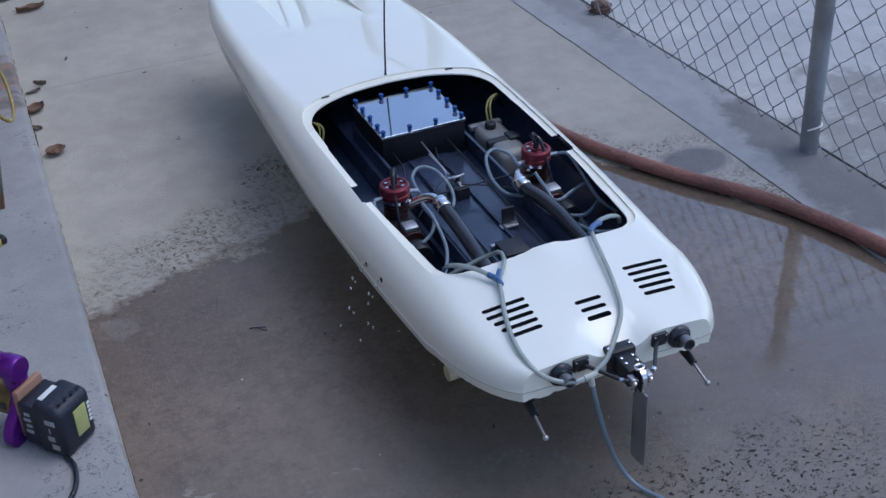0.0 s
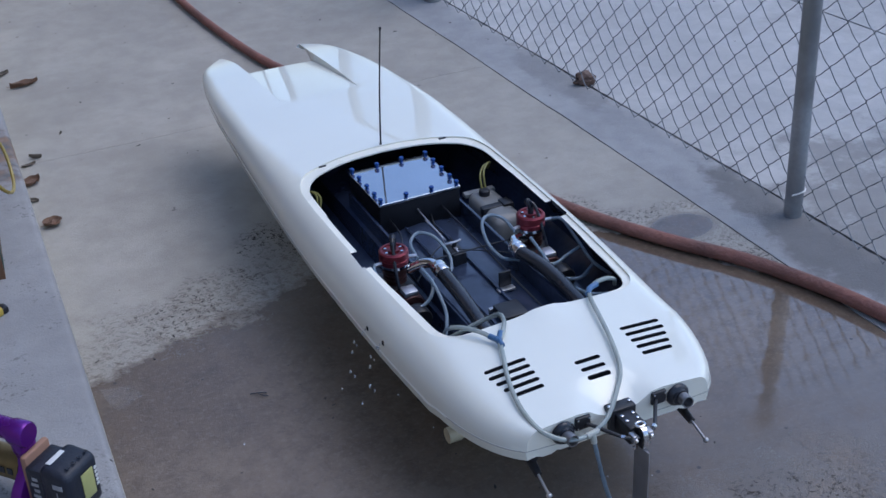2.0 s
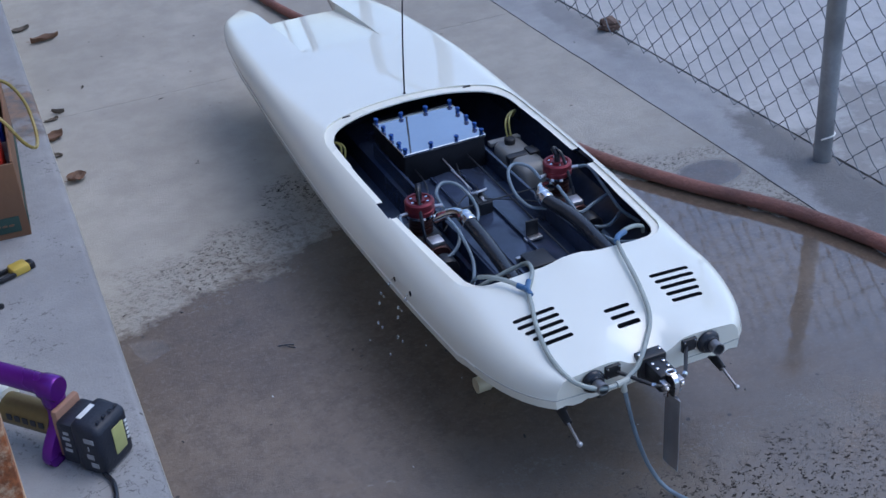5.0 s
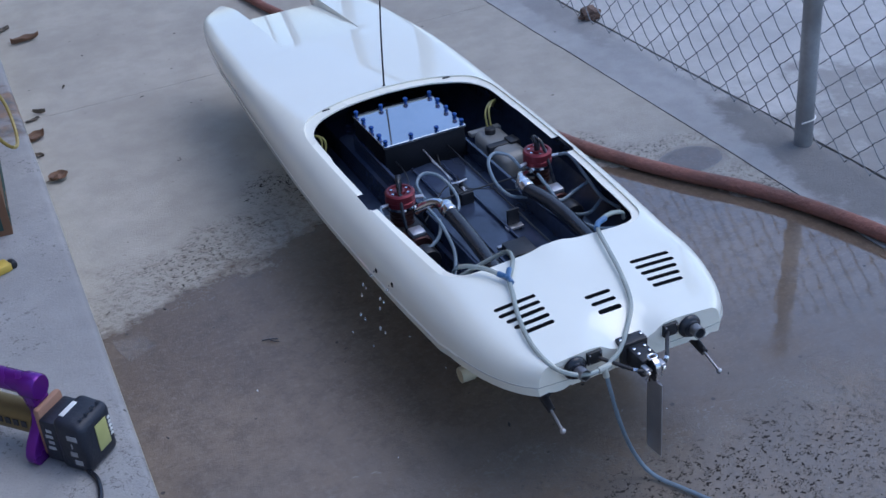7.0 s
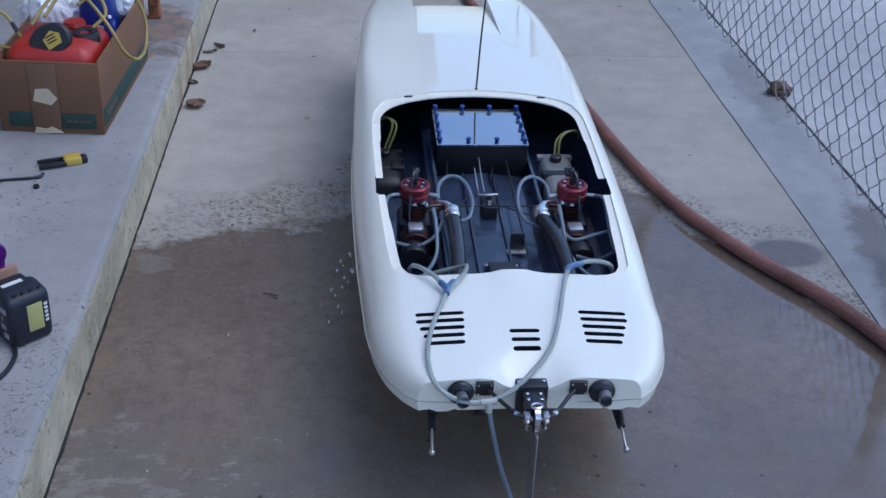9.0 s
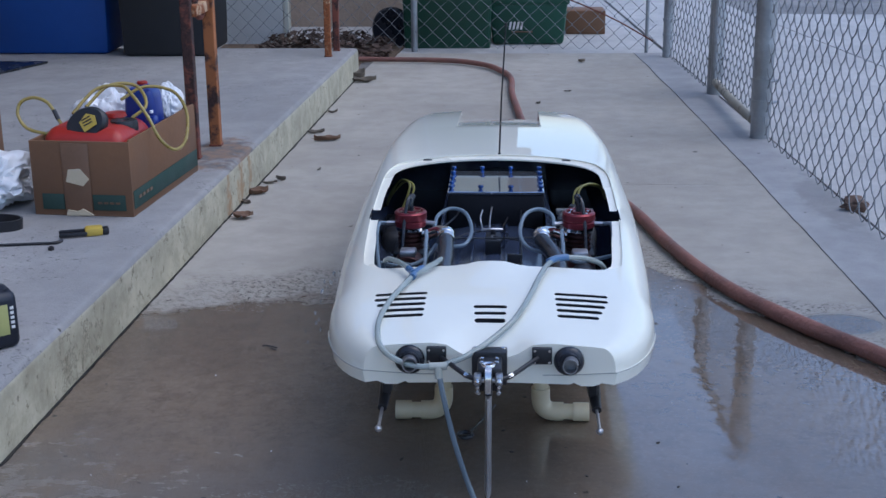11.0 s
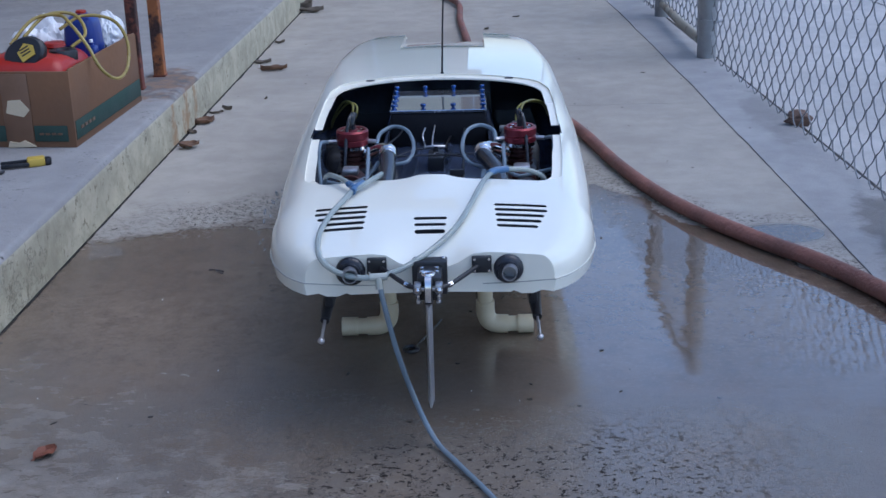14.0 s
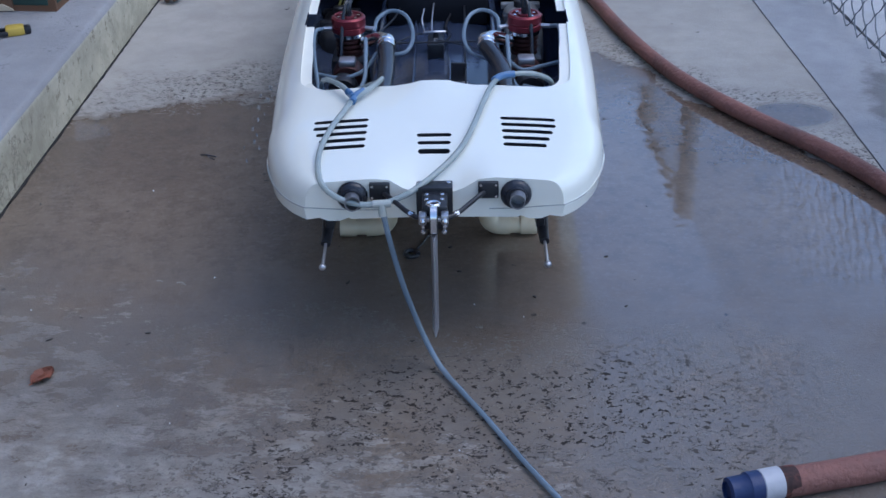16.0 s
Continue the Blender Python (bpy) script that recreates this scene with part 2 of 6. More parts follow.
        c = mixed(n, l, maths(n, l, "MULTIPLY", thin, 0.8), c, (0.06, 0.055, 0.055))
        sep = n.new("ShaderNodeSeparateXYZ")
        l.new(g, sep.inputs[0])
        dx = maths(n, l, "DIVIDE", maths(n, l, "SUBTRACT", sep.outputs[0], -0.65), 0.075)
        dy = maths(n, l, "DIVIDE", maths(n, l, "SUBTRACT", sep.outputs[1], 1.53), 0.17)
        d2 = maths(n, l, "ADD", maths(n, l, "MULTIPLY", dx, dx), maths(n, l, "MULTIPLY", dy, dy))
        blot = ramp(n, l, maths(n, l, "ADD", d2, maths(n, l, "MULTIPLY", maths(n, l, "SUBTRACT", mid, 0.5), 1.6)), 1.3, 0.2)
        c = mixed(n, l, maths(n, l, "MULTIPLY", blot, 0.75), c, mixed(n, l, noisy(n, l, g, 26, 4), (0.23, 0.13, 0.07), (0.09, 0.085, 0.085)))
    c = mixed(n, l, maths(n, l, "MULTIPLY", crumb, 0.85), c, (0.045, 0.04, 0.038))
    l.new(c, p.inputs["Base Color"])
    l.new(rough, p.inputs["Roughness"])
    bumped(n, l, p, height, 0.48, 0.002)
    return m


M_WALK = concrete("walkway_concrete", (0.37, 0.343, 0.3), (0.44, 0.41, 0.357), wet=True)
M_STRIP = concrete("strip_concrete", (0.33, 0.328, 0.33), (0.41, 0.405, 0.4), blots=[(0.8, 0.5, 0.1, 0.4, 0.65), (0.76, 1.5, 0.07, 0.25, 0.3)])
M_YARD = concrete("yard_concrete", (0.41, 0.406, 0.4), (0.5, 0.492, 0.48), speck=0.1, blots=[(1.15, 0.15, 0.6, 0.75, 0.55), (2.0, 1.5, 0.5, 0.3, 0.2)])
M_PORCH = concrete("porch_concrete", (0.285, 0.28, 0.277), (0.345, 0.338, 0.33), speck=0.08, rust=True)


def peeling(name, paint, under, lo=0.56, hi=0.62, scale=18.0, rough=0.6, metal=0.0, cracks=0.0, drips=()):
    m, n, l, p = nodes(name)
    g = n.new("ShaderNodeNewGeometry").outputs["Position"]
    flake, fine = noisy(n, l, g, scale, 8, 0.7, lo, hi), noisy(n, l, g, 200, 3)
    c = mixed(n, l, flake, mixed(n, l, noisy(n, l, g, 6, 5), paint, tuple(0.8 * v for v in paint)), mixed(n, l, fine, under, tuple(0.5 * v for v in under)))
    if cracks:
        line = n.new("ShaderNodeTexNoise")
        line.inputs["Scale"].default_value, line.inputs["Detail"].default_value, line.inputs["Roughness"].default_value = 5.0, 6.0, 0.65
        l.new(g, line.inputs["Vector"])
        thin = ramp(n, l, maths(n, l, "ABSOLUTE", maths(n, l, "SUBTRACT", line.outputs["Fac"], 0.5)), 0.008, 0.002)
        thin = maths(n, l, "MULTIPLY", thin, noisy(n, l, g, 4, 3, 0.5, 0.45, 0.6))
        c = mixed(n, l, maths(n, l, "MULTIPLY", thin, cracks), c, (0.12, 0.105, 0.08))
        c = mixed(n, l, maths(n, l, "MULTIPLY", noisy(n, l, g, 14, 8, 0.75, 0.36, 0.66), 0.75), c, (0.26, 0.235, 0.165))
    # rust that has run down below a steel post
    for y0, half in drips:
        sep = n.new("ShaderNodeSeparateXYZ")
        l.new(g, sep.inputs[0])
        off = maths(n, l, "ADD", maths(n, l, "SUBTRACT", sep.outputs[1], y0), maths(n, l, "MULTIPLY", maths(n, l, "SUBTRACT", noisy(n, l, g, 22, 4), 0.5), half))
        run = ramp(n, l, maths(n, l, "ABSOLUTE", off), half, half * 0.3)
        c = mixed(n, l, maths(n, l, "MULTIPLY", maths(n, l, "MULTIPLY", run, noisy(n, l, g, 60, 4, 0.6, 0.25, 0.6)), 0.75), c, (0.3, 0.15, 0.05))
    l.new(c, p.inputs["Base Color"])
    p.inputs["Roughness"].default_value = rough
    bumped(n, l, p, maths(n, l, "SUBTRACT", 1.0, flake), 0.5, 0.001)
    return m


M_EDGE = peeling("chipped_ivory_paint", (0.52, 0.485, 0.36), (0.2, 0.165, 0.105), 0.57, 0.66, 42.0, cracks=0.7, drips=((1.36, 0.022), (1.47, 0.03), (1.56, 0.016)))
M_RUST = peeling("rusted_paint", (0.19, 0.056, 0.036), (0.055, 0.024, 0.02), 0.46, 0.56, 14.0, 0.8)
M_RUST2 = peeling("rusted_pale_paint", (0.6, 0.42, 0.26), (0.32, 0.1, 0.03), 0.42, 0.52, 16.0, 0.8)
M_RUST3 = peeling("burnt_orange_rust", (0.36, 0.13, 0.045), (0.06, 0.028, 0.024), 0.46, 0.6, 15.0, 0.8)
M_GEL = plain("white_gelcoat", (0.77, 0.78, 0.7), 0.02, vary=0.03, scale=12, bump=0.0, spec=0.9)
M_IVORY = plain("ivory_gelcoat", (0.82, 0.8, 0.69), 0.3, vary=0.05, scale=20, bump=0.0)
M_INNER = plain("black_epoxy", (0.038, 0.051, 0.088), 0.13, vary=0.45, scale=30, bump=0.03, spec=0.55)
M_BLACK = plain("black_plastic", (0.015, 0.016, 0.02), 0.42, vary=0.3, scale=60, bump=0.1)
M_RUBBER = plain("black_rubber", (0.016, 0.019, 0.027), 0.27, vary=0.3, scale=60, bump=0.15)
M_WETHOSE = plain("wet_black_hose", (0.024, 0.027, 0.034), 0.19, vary=0.3, scale=60, bump=0.08, spec=0.7)
M_GALV = plain("galvanised_steel", (0.36, 0.38, 0.4), 0.48, metal=0.75, vary=0.3, scale=30, bump=0.15)
M_WIRE = plain("fence_wire", (0.22, 0.23, 0.243), 0.6, metal=0.3, vary=0.3, scale=30, bump=0.0)
M_CHROME = plain("polished_metal", (0.72, 0.72, 0.72), 0.16, metal=1.0, vary=0.1, scale=50, bump=0.0)
M_ALU = plain("dull_aluminium", (0.5, 0.5, 0.52), 0.38, metal=0.9, vary=0.2, scale=60, bump=0.1)
M_DARKALU = plain("dark_alloy", (0.1, 0.046, 0.043), 0.38, metal=0.6, vary=0.3, scale=60, bump=0.1)
M_RED = plain("red_anodised", (0.2, 0.03, 0.042), 0.34, metal=0.55, vary=0.15, scale=60, bump=0.0)
M_BLUE = plain("blue_anodised", (0.03, 0.09, 0.3), 0.25, metal=0.7, vary=0.15, scale=60, bump=0.0)
M_HOSE = plain("red_rubber_hose", (0.225, 0.098, 0.076), 0.7, vary=0.35, scale=40, bump=0.5)
M_PVC = plain("cream_pvc", (0.66, 0.58, 0.4), 0.4, vary=0.12, scale=40, bump=0.05)
M_TUBE = plain("cloudy_tubing", (0.37, 0.42, 0.4), 0.16, vary=0.15, scale=40, bump=0.0, alpha=0.72)
M_TUBEBLUE = plain("blue_tubing", (0.21, 0.275, 0.335), 0.2, vary=0.15, scale=40, bump=0.0, alpha=0.75)
M_FITBLUE = plain("blue_fitting", (0.06, 0.14, 0.28), 0.3, vary=0.1, scale=60, bump=0.0)
M_YELLOW = plain("yellow_tubing", (0.32, 0.24, 0.06), 0.3, vary=0.15, scale=40, bump=0.0)
M_OLIVE = plain("olive_tubing", (0.24, 0.22, 0.06), 0.35, vary=0.15, scale=40, bump=0.0)
M_CARD = plain("brown_cardboard", (0.18, 0.092, 0.047), 0.85, vary=0.15, scale=25, bump=0.1)
M_TANK = plain("grey_tank_plastic", (0.22, 0.22, 0.21), 0.4, vary=0.12, scale=40, bump=0.05)
M_PURPLE = plain("purple_anodised", (0.13, 0.015, 0.24), 0.28, metal=0.5, vary=0.12, scale=50, bump=0.0)
M_BINBLUE = plain("blue_bin_plastic", (0.005, 0.052, 0.24), 0.5, vary=0.15, scale=10, bump=0.1)
M_BINGREEN = plain("green_bin_plastic", (0.008, 0.065, 0.038), 0.5, vary=0.2, scale=10, bump=0.1)
M_BINDARK = plain("dark_bin_plastic", (0.011, 0.013, 0.017), 0.55, vary=0.2, scale=10, bump=0.1)
M_WALL = plain("tan_stucco", (0.42, 0.33, 0.26), 0.9, vary=0.12, scale=20, bump=0.5)
M_WHITEWALL = plain("white_paint", (0.72, 0.72, 0.7), 0.6, vary=0.08, scale=10, bump=0.1)


# ---- building helpers ----
def part(name, bm, material, parent=None, label="", smooth=35):
    me = bpy.data.meshes.new(name)
    bmesh.ops.recalc_face_normals(bm, faces=bm.faces[:])
    bm.to_mesh(me)
    bm.free()
    for m in material if isinstance(material, (list, tuple)) else [material]:
        me.materials.append(m)
    ob = new(name, me)
    if smooth:
        me.polygons.foreach_set("use_smooth", [True] * len(me.polygons))
        me.set_sharp_from_angle(angle=radians(smooth))
    if parent is not None:
        ob.parent = parent
    if label:
        ob["label"] = label
    return ob


def thing(name, label, category, group="", at=(0, 0, 0), kind=""):
    ob = new(name)
    ob.location = at
    ob.empty_display_size = 0.05
    return tagged(ob, label, category, group, kind)


def box(bm, x0, x1, y0, y1, z0, z1, bevel=0.0, segs=2, m=None):
    t = bmesh.new()
    bmesh.ops.create_cube(t, size=1.0)
    for v in t.verts:
        v.co = Vector(((v.co.x + 0.5) * (x1 - x0) + x0, (v.co.y + 0.5) * (y1 - y0) + y0, (v.co.z + 0.5) * (z1 - z0) + z0))
    if bevel:
        bmesh.ops.bevel(t, geom=t.edges[:], offset=bevel, segments=segs, profile=0.5, affect="EDGES")
    return add(bm, t, m)


def add(bm, t, m=None):
    if m is not None:
        bmesh.ops.transform(t, matrix=m, verts=t.verts[:])
    me = bpy.data.meshes.new("tmp")
    t.to_mesh(me)
    t.free()
    bm.from_mesh(me)
    bpy.data.meshes.remove(me)
    return bm


def spun(bm, profile, segs=28, m=None):
    """A turned shape from (radius, height) pairs round z."""
    t = bmesh.new()
    rings = []
    for r, z in profile:
        if r <= 1e-6:
            rings.append([t.verts.new((0, 0, z))])
        else:
            rings.append([t.verts.new((r * math.cos(2 * math.pi * k / segs), r * math.sin(2 * math.pi * k / segs), z)) for k in range(segs)])
    for a, b in zip(rings, rings[1:]):
        for k in range(segs):
            q = [a[k % len(a)], a[(k + 1) % len(a)], b[(k + 1) % len(b)], b[k % len(b)]]
            q = list(dict.fromkeys(q))
            if len(q) > 2:
                t.faces.new(q)
    return add(bm, t, m)


def smoothed(pts, n=6):
    """Catmull-Rom through the points."""
    p = [Vector(v) for v in pts]
    p = [2 * p[0] - p[1]] + p + [2 * p[-1] - p[-2]]
    out = []
    for a, b, c, d in zip(p, p[1:], p[2:], p[3:]):
        for k in range(n):
            u = k / n
            out.append(0.5 * (2 * b + (c - a) * u + (2 * a - 5 * b + 4 * c - d) * u * u + (3 * b - a - 3 * c + d) * u ** 3))
    return out + [p[-2]]


def tube(bm, pts, r, segs=10, n=6, m=None):
    """A round tube through the points; r: one radius or one for each end."""
    path = smoothed(pts, n) if n else [Vector(v) for v in pts]
    r0, r1 = r if isinstance(r, tuple) else (r, r)
    t = bmesh.new()
    up, rings = Vector((0.13, 0.27, 0.95)), []
    for i, q in enumerate(path):
        d = (path[min(i + 1, len(path) - 1)] - path[max(i - 1, 0)]).normalized()
        side = d.cross(up)
        side = side.normalized() if side.length > 1e-3 else d.orthogonal().normalized()
        up = side.cross(d).normalized()
        rr = r0 + (r1 - r0) * i / max(1, len(path) - 1)
        rings.append([t.verts.new(q + rr * (math.cos(2 * math.pi * k / segs) * side + math.sin(2 * math.pi * k / segs) * up)) for k in range(segs)])
    for a, b in zip(rings, rings[1:]):
        for k in range(segs):
            t.faces.new((a[k], a[(k + 1) % segs], b[(k + 1) % segs], b[k]))
    t.faces.new(rings[0][::-1])
    t.faces.new(rings[-1])
    return add(bm, t, m)


def along(x, pts):
    """A smooth curve through (x, value) pairs."""
    xs, vs = [p[0] for p in pts], [p[1] for p in pts]
    if x <= xs[0]:
        return vs[0]
    if x >= xs[-1]:
        return vs[-1]
    i = max(k for k in range(len(xs) - 1) if xs[k] <= x)
    slope = lambda k: (vs[min(k + 1, len(vs) - 1)] - vs[max(k - 1, 0)]) / (xs[min(k + 1, len(xs) - 1)] - xs[max(k - 1, 0)])
    h = xs[i + 1] - xs[i]
    u = (x - xs[i]) / h
    return (2 * u**3 - 3 * u**2 + 1) * vs[i] + (u**3 - 2 * u**2 + u) * h * slope(i) + (3 * u**2 - 2 * u**3) * vs[i + 1] + (u**3 - u**2) * h * slope(i + 1)


def prism(bm, outline, z0, z1):
    lo = [bm.verts.new((x, y, z0)) for x, y in outline]
    hi = [bm.verts.new((x, y, z1)) for x, y in outline]
    bm.faces.new(lo[::-1])
    bm.faces.new(hi)
    for k in range(len(lo)):
        bm.faces.new((lo[k], lo[(k + 1) % len(lo)], hi[(k + 1) % len(lo)], hi[k]))
    return bm


# ---- the ground ----
PORCH_X = lambda y: -0.65 + 0.037 * y
JOINT_X = lambda y: 0.688 - 0.029 * y - 0.0035 * max(0.0, y) ** 2 + 0.004 * noise.noise(Vector((y * 3, 3.3, 1.0))) + 0.0015 * noise.noise(Vector((y * 16, 1.3, 1.0)))
FENCE_X = lambda y: 0.852 - 0.056 * y
PORCH_Z = 0.103
BACK_Y = 3.84


def sheet(bm, corners, z):
    bm.faces.new([bm.verts.new((x, y, z)) for x, y in corners])
    return bm


bm = sheet(bmesh.new(), [(-400, -400), (400, -400), (400, 400), (-400, 400)], -0.03)
tagged(part("ground", bm, M_YARD, smooth=0), "pale concrete yard reaching into the distance", "ground", kind="structure")
SLABS = [(-6, 1.658), (1.659, BACK_Y)]
for y0, y1 in SLABS:
    steps = int((y1 - y0) / 0.012)
    foot = [y1 + (y0 - y1) * k / steps for k in range(steps + 1)]
    edge = [(PORCH_X(y) + 0.0022 + 0.0032 * abs(noise.noise(Vector((y * 34, 0.3, 0)))) + 0.006 * max(0, noise.noise(Vector((y * 9, 4.4, 0))) - 0.25), y) for y in foot]
    bm = prism(bmesh.new(), [(JOINT_X(y) - 0.0003 - 0.0022 * noise.noise(Vector((y * 25, 7.7, 0))) ** 2 - 0.0012 * abs(noise.noise(Vector((y * 4, 1.7, 0)))), y) for y in foot[::-1]] + edge, -0.2, 0.0)
    tagged(part("pavement", bm, M_WALK, smooth=0), "stained concrete walkway, wet round the boat", "walkway", kind="structure")
tagged(part("joint_sand", prism(bmesh.new(), [(-0.9, -6), (JOINT_X(-6) + 0.1, -6), (JOINT_X(BACK_Y) + 0.1, BACK_Y), (-0.7, BACK_Y)], -0.1, -0.004), concrete("joint_dirt", (0.1, 0.095, 0.09), (0.22, 0.21, 0.2)), smooth=0), "dark dirt in the walkway joints", "dirt", kind="structure")
foot = [-6 + (BACK_Y + 6) * k / 600 for k in range(601)]
side = [(FENCE_X(y) + 0.017 + 0.004 * noise.noise(Vector((y * 6, 2.2, 0))) + 0.003 * noise.noise(Vector((y * 40, 5.2, 0))), y) for y in foot]
bm = prism(bmesh.new(), side + [(JOINT_X(y) + 0.0004, y) for y in foot[::-1]], -0.2, 0.002)
tagged(part("pavement_strip", bm, M_STRIP, smooth=0), "bluish grey concrete strip along the fence", "pavement", kind="structure")
# dirt in the gap between strip and drive
bm = prism(bmesh.new(), [(FENCE_X(-6) + 0.005, -6), (FENCE_X(-6) + 0.05, -6), (FENCE_X(BACK_Y) + 0.05, BACK_Y), (FENCE_X(BACK_Y) + 0.005, BACK_Y)], -0.1, -0.006)
tagged(part("fence_joint", bm, plain("fence_dirt", (0.06, 0.048, 0.042), 0.95, vary=0.5, scale=30, bump=0.4), smooth=0), "dark dirt in the gap below the fence", "dirt", kind="structure")
SEAM_X = lambda y: 1.82 - 0.115 * y
bm = prism(bmesh.new(), [(FENCE_X(-6) + 0.027, -6), (SEAM_X(-6) - 0.004, -6), (SEAM_X(9) - 0.004, 9), (FENCE_X(9) + 0.027, 9)], -0.2, 0.0)
tagged(part("pavement_outer", bm, M_YARD, smooth=0), "pale concrete drive behind the fence", "pavement", kind="structure")
bm = prism(bmesh.new(), [(SEAM_X(-6) + 0.004, -6), (14, -6), (14, 4.1), (SEAM_X(5.2) + 0.004, 5.2)], -0.2, 0.0)
tagged(part("pavement_far", bm, M_YARD, smooth=0), "pale concrete slab past the drive joint", "pavement", kind="structure")
M_ROAD = concrete("worn_asphalt", (0.2, 0.2, 0.2), (0.28, 0.275, 0.27))
bm = prism(bmesh.new(), [(SEAM_X(5.2) + 0.004, 5.206), (14, 4.106), (14, 9), (SEAM_X(9) + 0.004, 9)], -0.2, -0.008)
tagged(part("road", bm, M_ROAD, smooth=0), "grey worn asphalt beyond the drive", "road", kind="structure")
bm = prism(bmesh.new(), [(-14, BACK_Y + 0.004), (FENCE_X(BACK_Y) + 0.017, BACK_Y + 0.004), (FENCE_X(9) + 0.017, 9), (-14, 9)], -0.2, -0.005)
tagged(part("pavement_back", bm, M_YARD, smooth=0), "pale concrete yard behind the end fence", "pavement", kind="structure")
# porch slab with a softened edge
bm = bmesh.new()
prism(bm, [(-3.0, -6), (PORCH_X(-6), -6), (PORCH_X(3.28), 3.28), (-3.0, 3.28)], -0.2, PORCH_Z)
top = [e for e in bm.edges if all(v.co.z > 0 for v in e.verts)]
bmesh.ops.bevel(bm, geom=top, offset=0.017, segments=4, profile=0.5, affect="EDGES")
for fc in bm.faces:
    fc.material_index = 0 if fc.calc_center_median().z > PORCH_Z - 0.009 else 1
tagged(part("porch", bm, [M_PORCH, M_EDGE], smooth=40), "raised concrete porch slab with chipped ivory painted edge", "porch", kind="structure")


foot = [-2.0 + 0.006 * k for k in range(880)]
line = [(PORCH_X(y) + 0.0032 + 0.0032 * noise.noise(Vector((y * 40, 0.3, 0))) + 0.005 * max(0, noise.noise(Vector((y * 13, 4.4, 0))) - 0.3), y) for y in foot]
bm = prism(bmesh.new(), line + [(PORCH_X(y) - 0.001, y) for y in foot[::-1]], -0.01, 0.0018)
tagged(part("porch_joint", bm, plain("black_dirt", (0.02, 0.018, 0.016), 0.95), smooth=0), "black dirt in the crack along the porch foot", "dirt", kind="structure")


# ---- the boat ----
HALF = [(0, 0.146), (0.015, 0.161), (0.04, 0.177), (0.08, 0.193), (0.14, 0.206), (0.22, 0.212), (0.4, 0.2215), (0.75, 0.228), (1.0, 0.2255), (1.15, 0.217), (1.3, 0.207), (1.4, 0.195), (1.48, 0.176), (1.53, 0.155), (1.565, 0.124), (1.585, 0.0985)]
TOP = [(0, 0.227), (0.06, 0.234), (0.127, 0.2435), (0.23, 0.251), (0.5, 0.257), (0.82, 0.256), (1.0, 0.25), (1.18, 0.24), (1.3, 0.232), (1.4, 0.2235), (1.5, 0.2125), (1.585, 0.199)]
SINK = [(0, 0), (1.1, 0), (1.17, 0.0), (1.2, 0.0018), (1.3, 0.0085), (1.45, 0.0175)]
KEEL = [(0, 0.173), (0.06, 0.169), (0.143, 0.1652), (0.152, 0.1645), (0.18, 0.1265), (0.19, 0.125), (0.6, 0.118), (1.1, 0.125), (1.4, 0.145), (1.585, 0.186)]
INSIDE = [(1.45, 0.0855), (1.5, 0.086), (1.585, 0.0955)]


def section(y, off=0.0):
    """Half of the hull's cross-section at y, from the middle of the deck round to the tunnel, drawn in by off."""
    w, zt, zk = along(y, HALF) - off, along(y, TOP) - off, along(y, KEEL) + off
    zc = along(y, [(0, 0.177), (0.06, 0.173), (0.147, 0.1687), (0.155, 0.1683), (0.177, 0.1622), (0.185, 0.1618), (0.3, 0.1605), (0.55, 0.163), (1.4, 0.166), (1.585, 0.19)]) + off
    xi = along(y, INSIDE)
    ease = lambda a, b: (lambda u: u * u * (3 - 2 * u))(max(0.0, min(1.0, (y - a) / (b - a))))
    flat = w - (0.032 + 0.044 * min(1, y / 0.25)) * (1 - 0.5 * ease(0.7, 1.15)) * min(1, (w - 0.07) / 0.12)
    tuck = 0.014 * ease(0.55, 1.05) * min(1.0, (w - xi) / 0.13)
    flat = max(flat, xi + 0.45 * (w - xi))
    drop, sink = 0.006, along(y, SINK)
    hump = 0.008 * max(0.0, 1 - abs(y - 0.235) / 0.09) if y < 0.36 and off == 0 else 0.0
    pts = []
    for k, x in enumerate([0, 0.017, 0.034, 0.05, 0.068, xi - 0.0012, xi, xi + (flat - xi) / 2, flat]):
        dip = 0.021 * max(0.0, 1 - y / 0.055) * math.exp(-((x / 0.042) ** 4))
        z = zt - dip - drop * (x / flat) ** 2 + hump * math.exp(-((x / 0.032) ** 4))
        pts.append((x, z - (sink if k < 6 else 0)))
    zf = zt - drop
    lip = min(0.014, 0.4 * (zf - zc))
    zs = zc + lip
    for k in range(1, 9):
        a = math.pi / 2 * k / 8
        pts.append((flat + (w - flat) * math.sin(a) ** 0.93 - tuck * (1 - math.cos(a) ** 0.84) ** 1.5, zs + (zf - zs) * math.cos(a) ** 0.84))
    w -= tuck
    pts += [(w + (0.0015 if off == 0 else 0), zc + 0.85 * lip), (w - 0.001, zc - 0.002)]
    xs = xi + (w - xi) * 0.75
    pts += [(xs, zk + 0.004), (xs - 0.01, zk), (xi + 0.022, zk), (xi + 0.0125, min(zk + 0.004, zc)), (xi + 0.0085, min(zc - 0.002, 0.176)), (0, 0.177 + off if y < 0.2 else 0.172 + off)]
    return pts


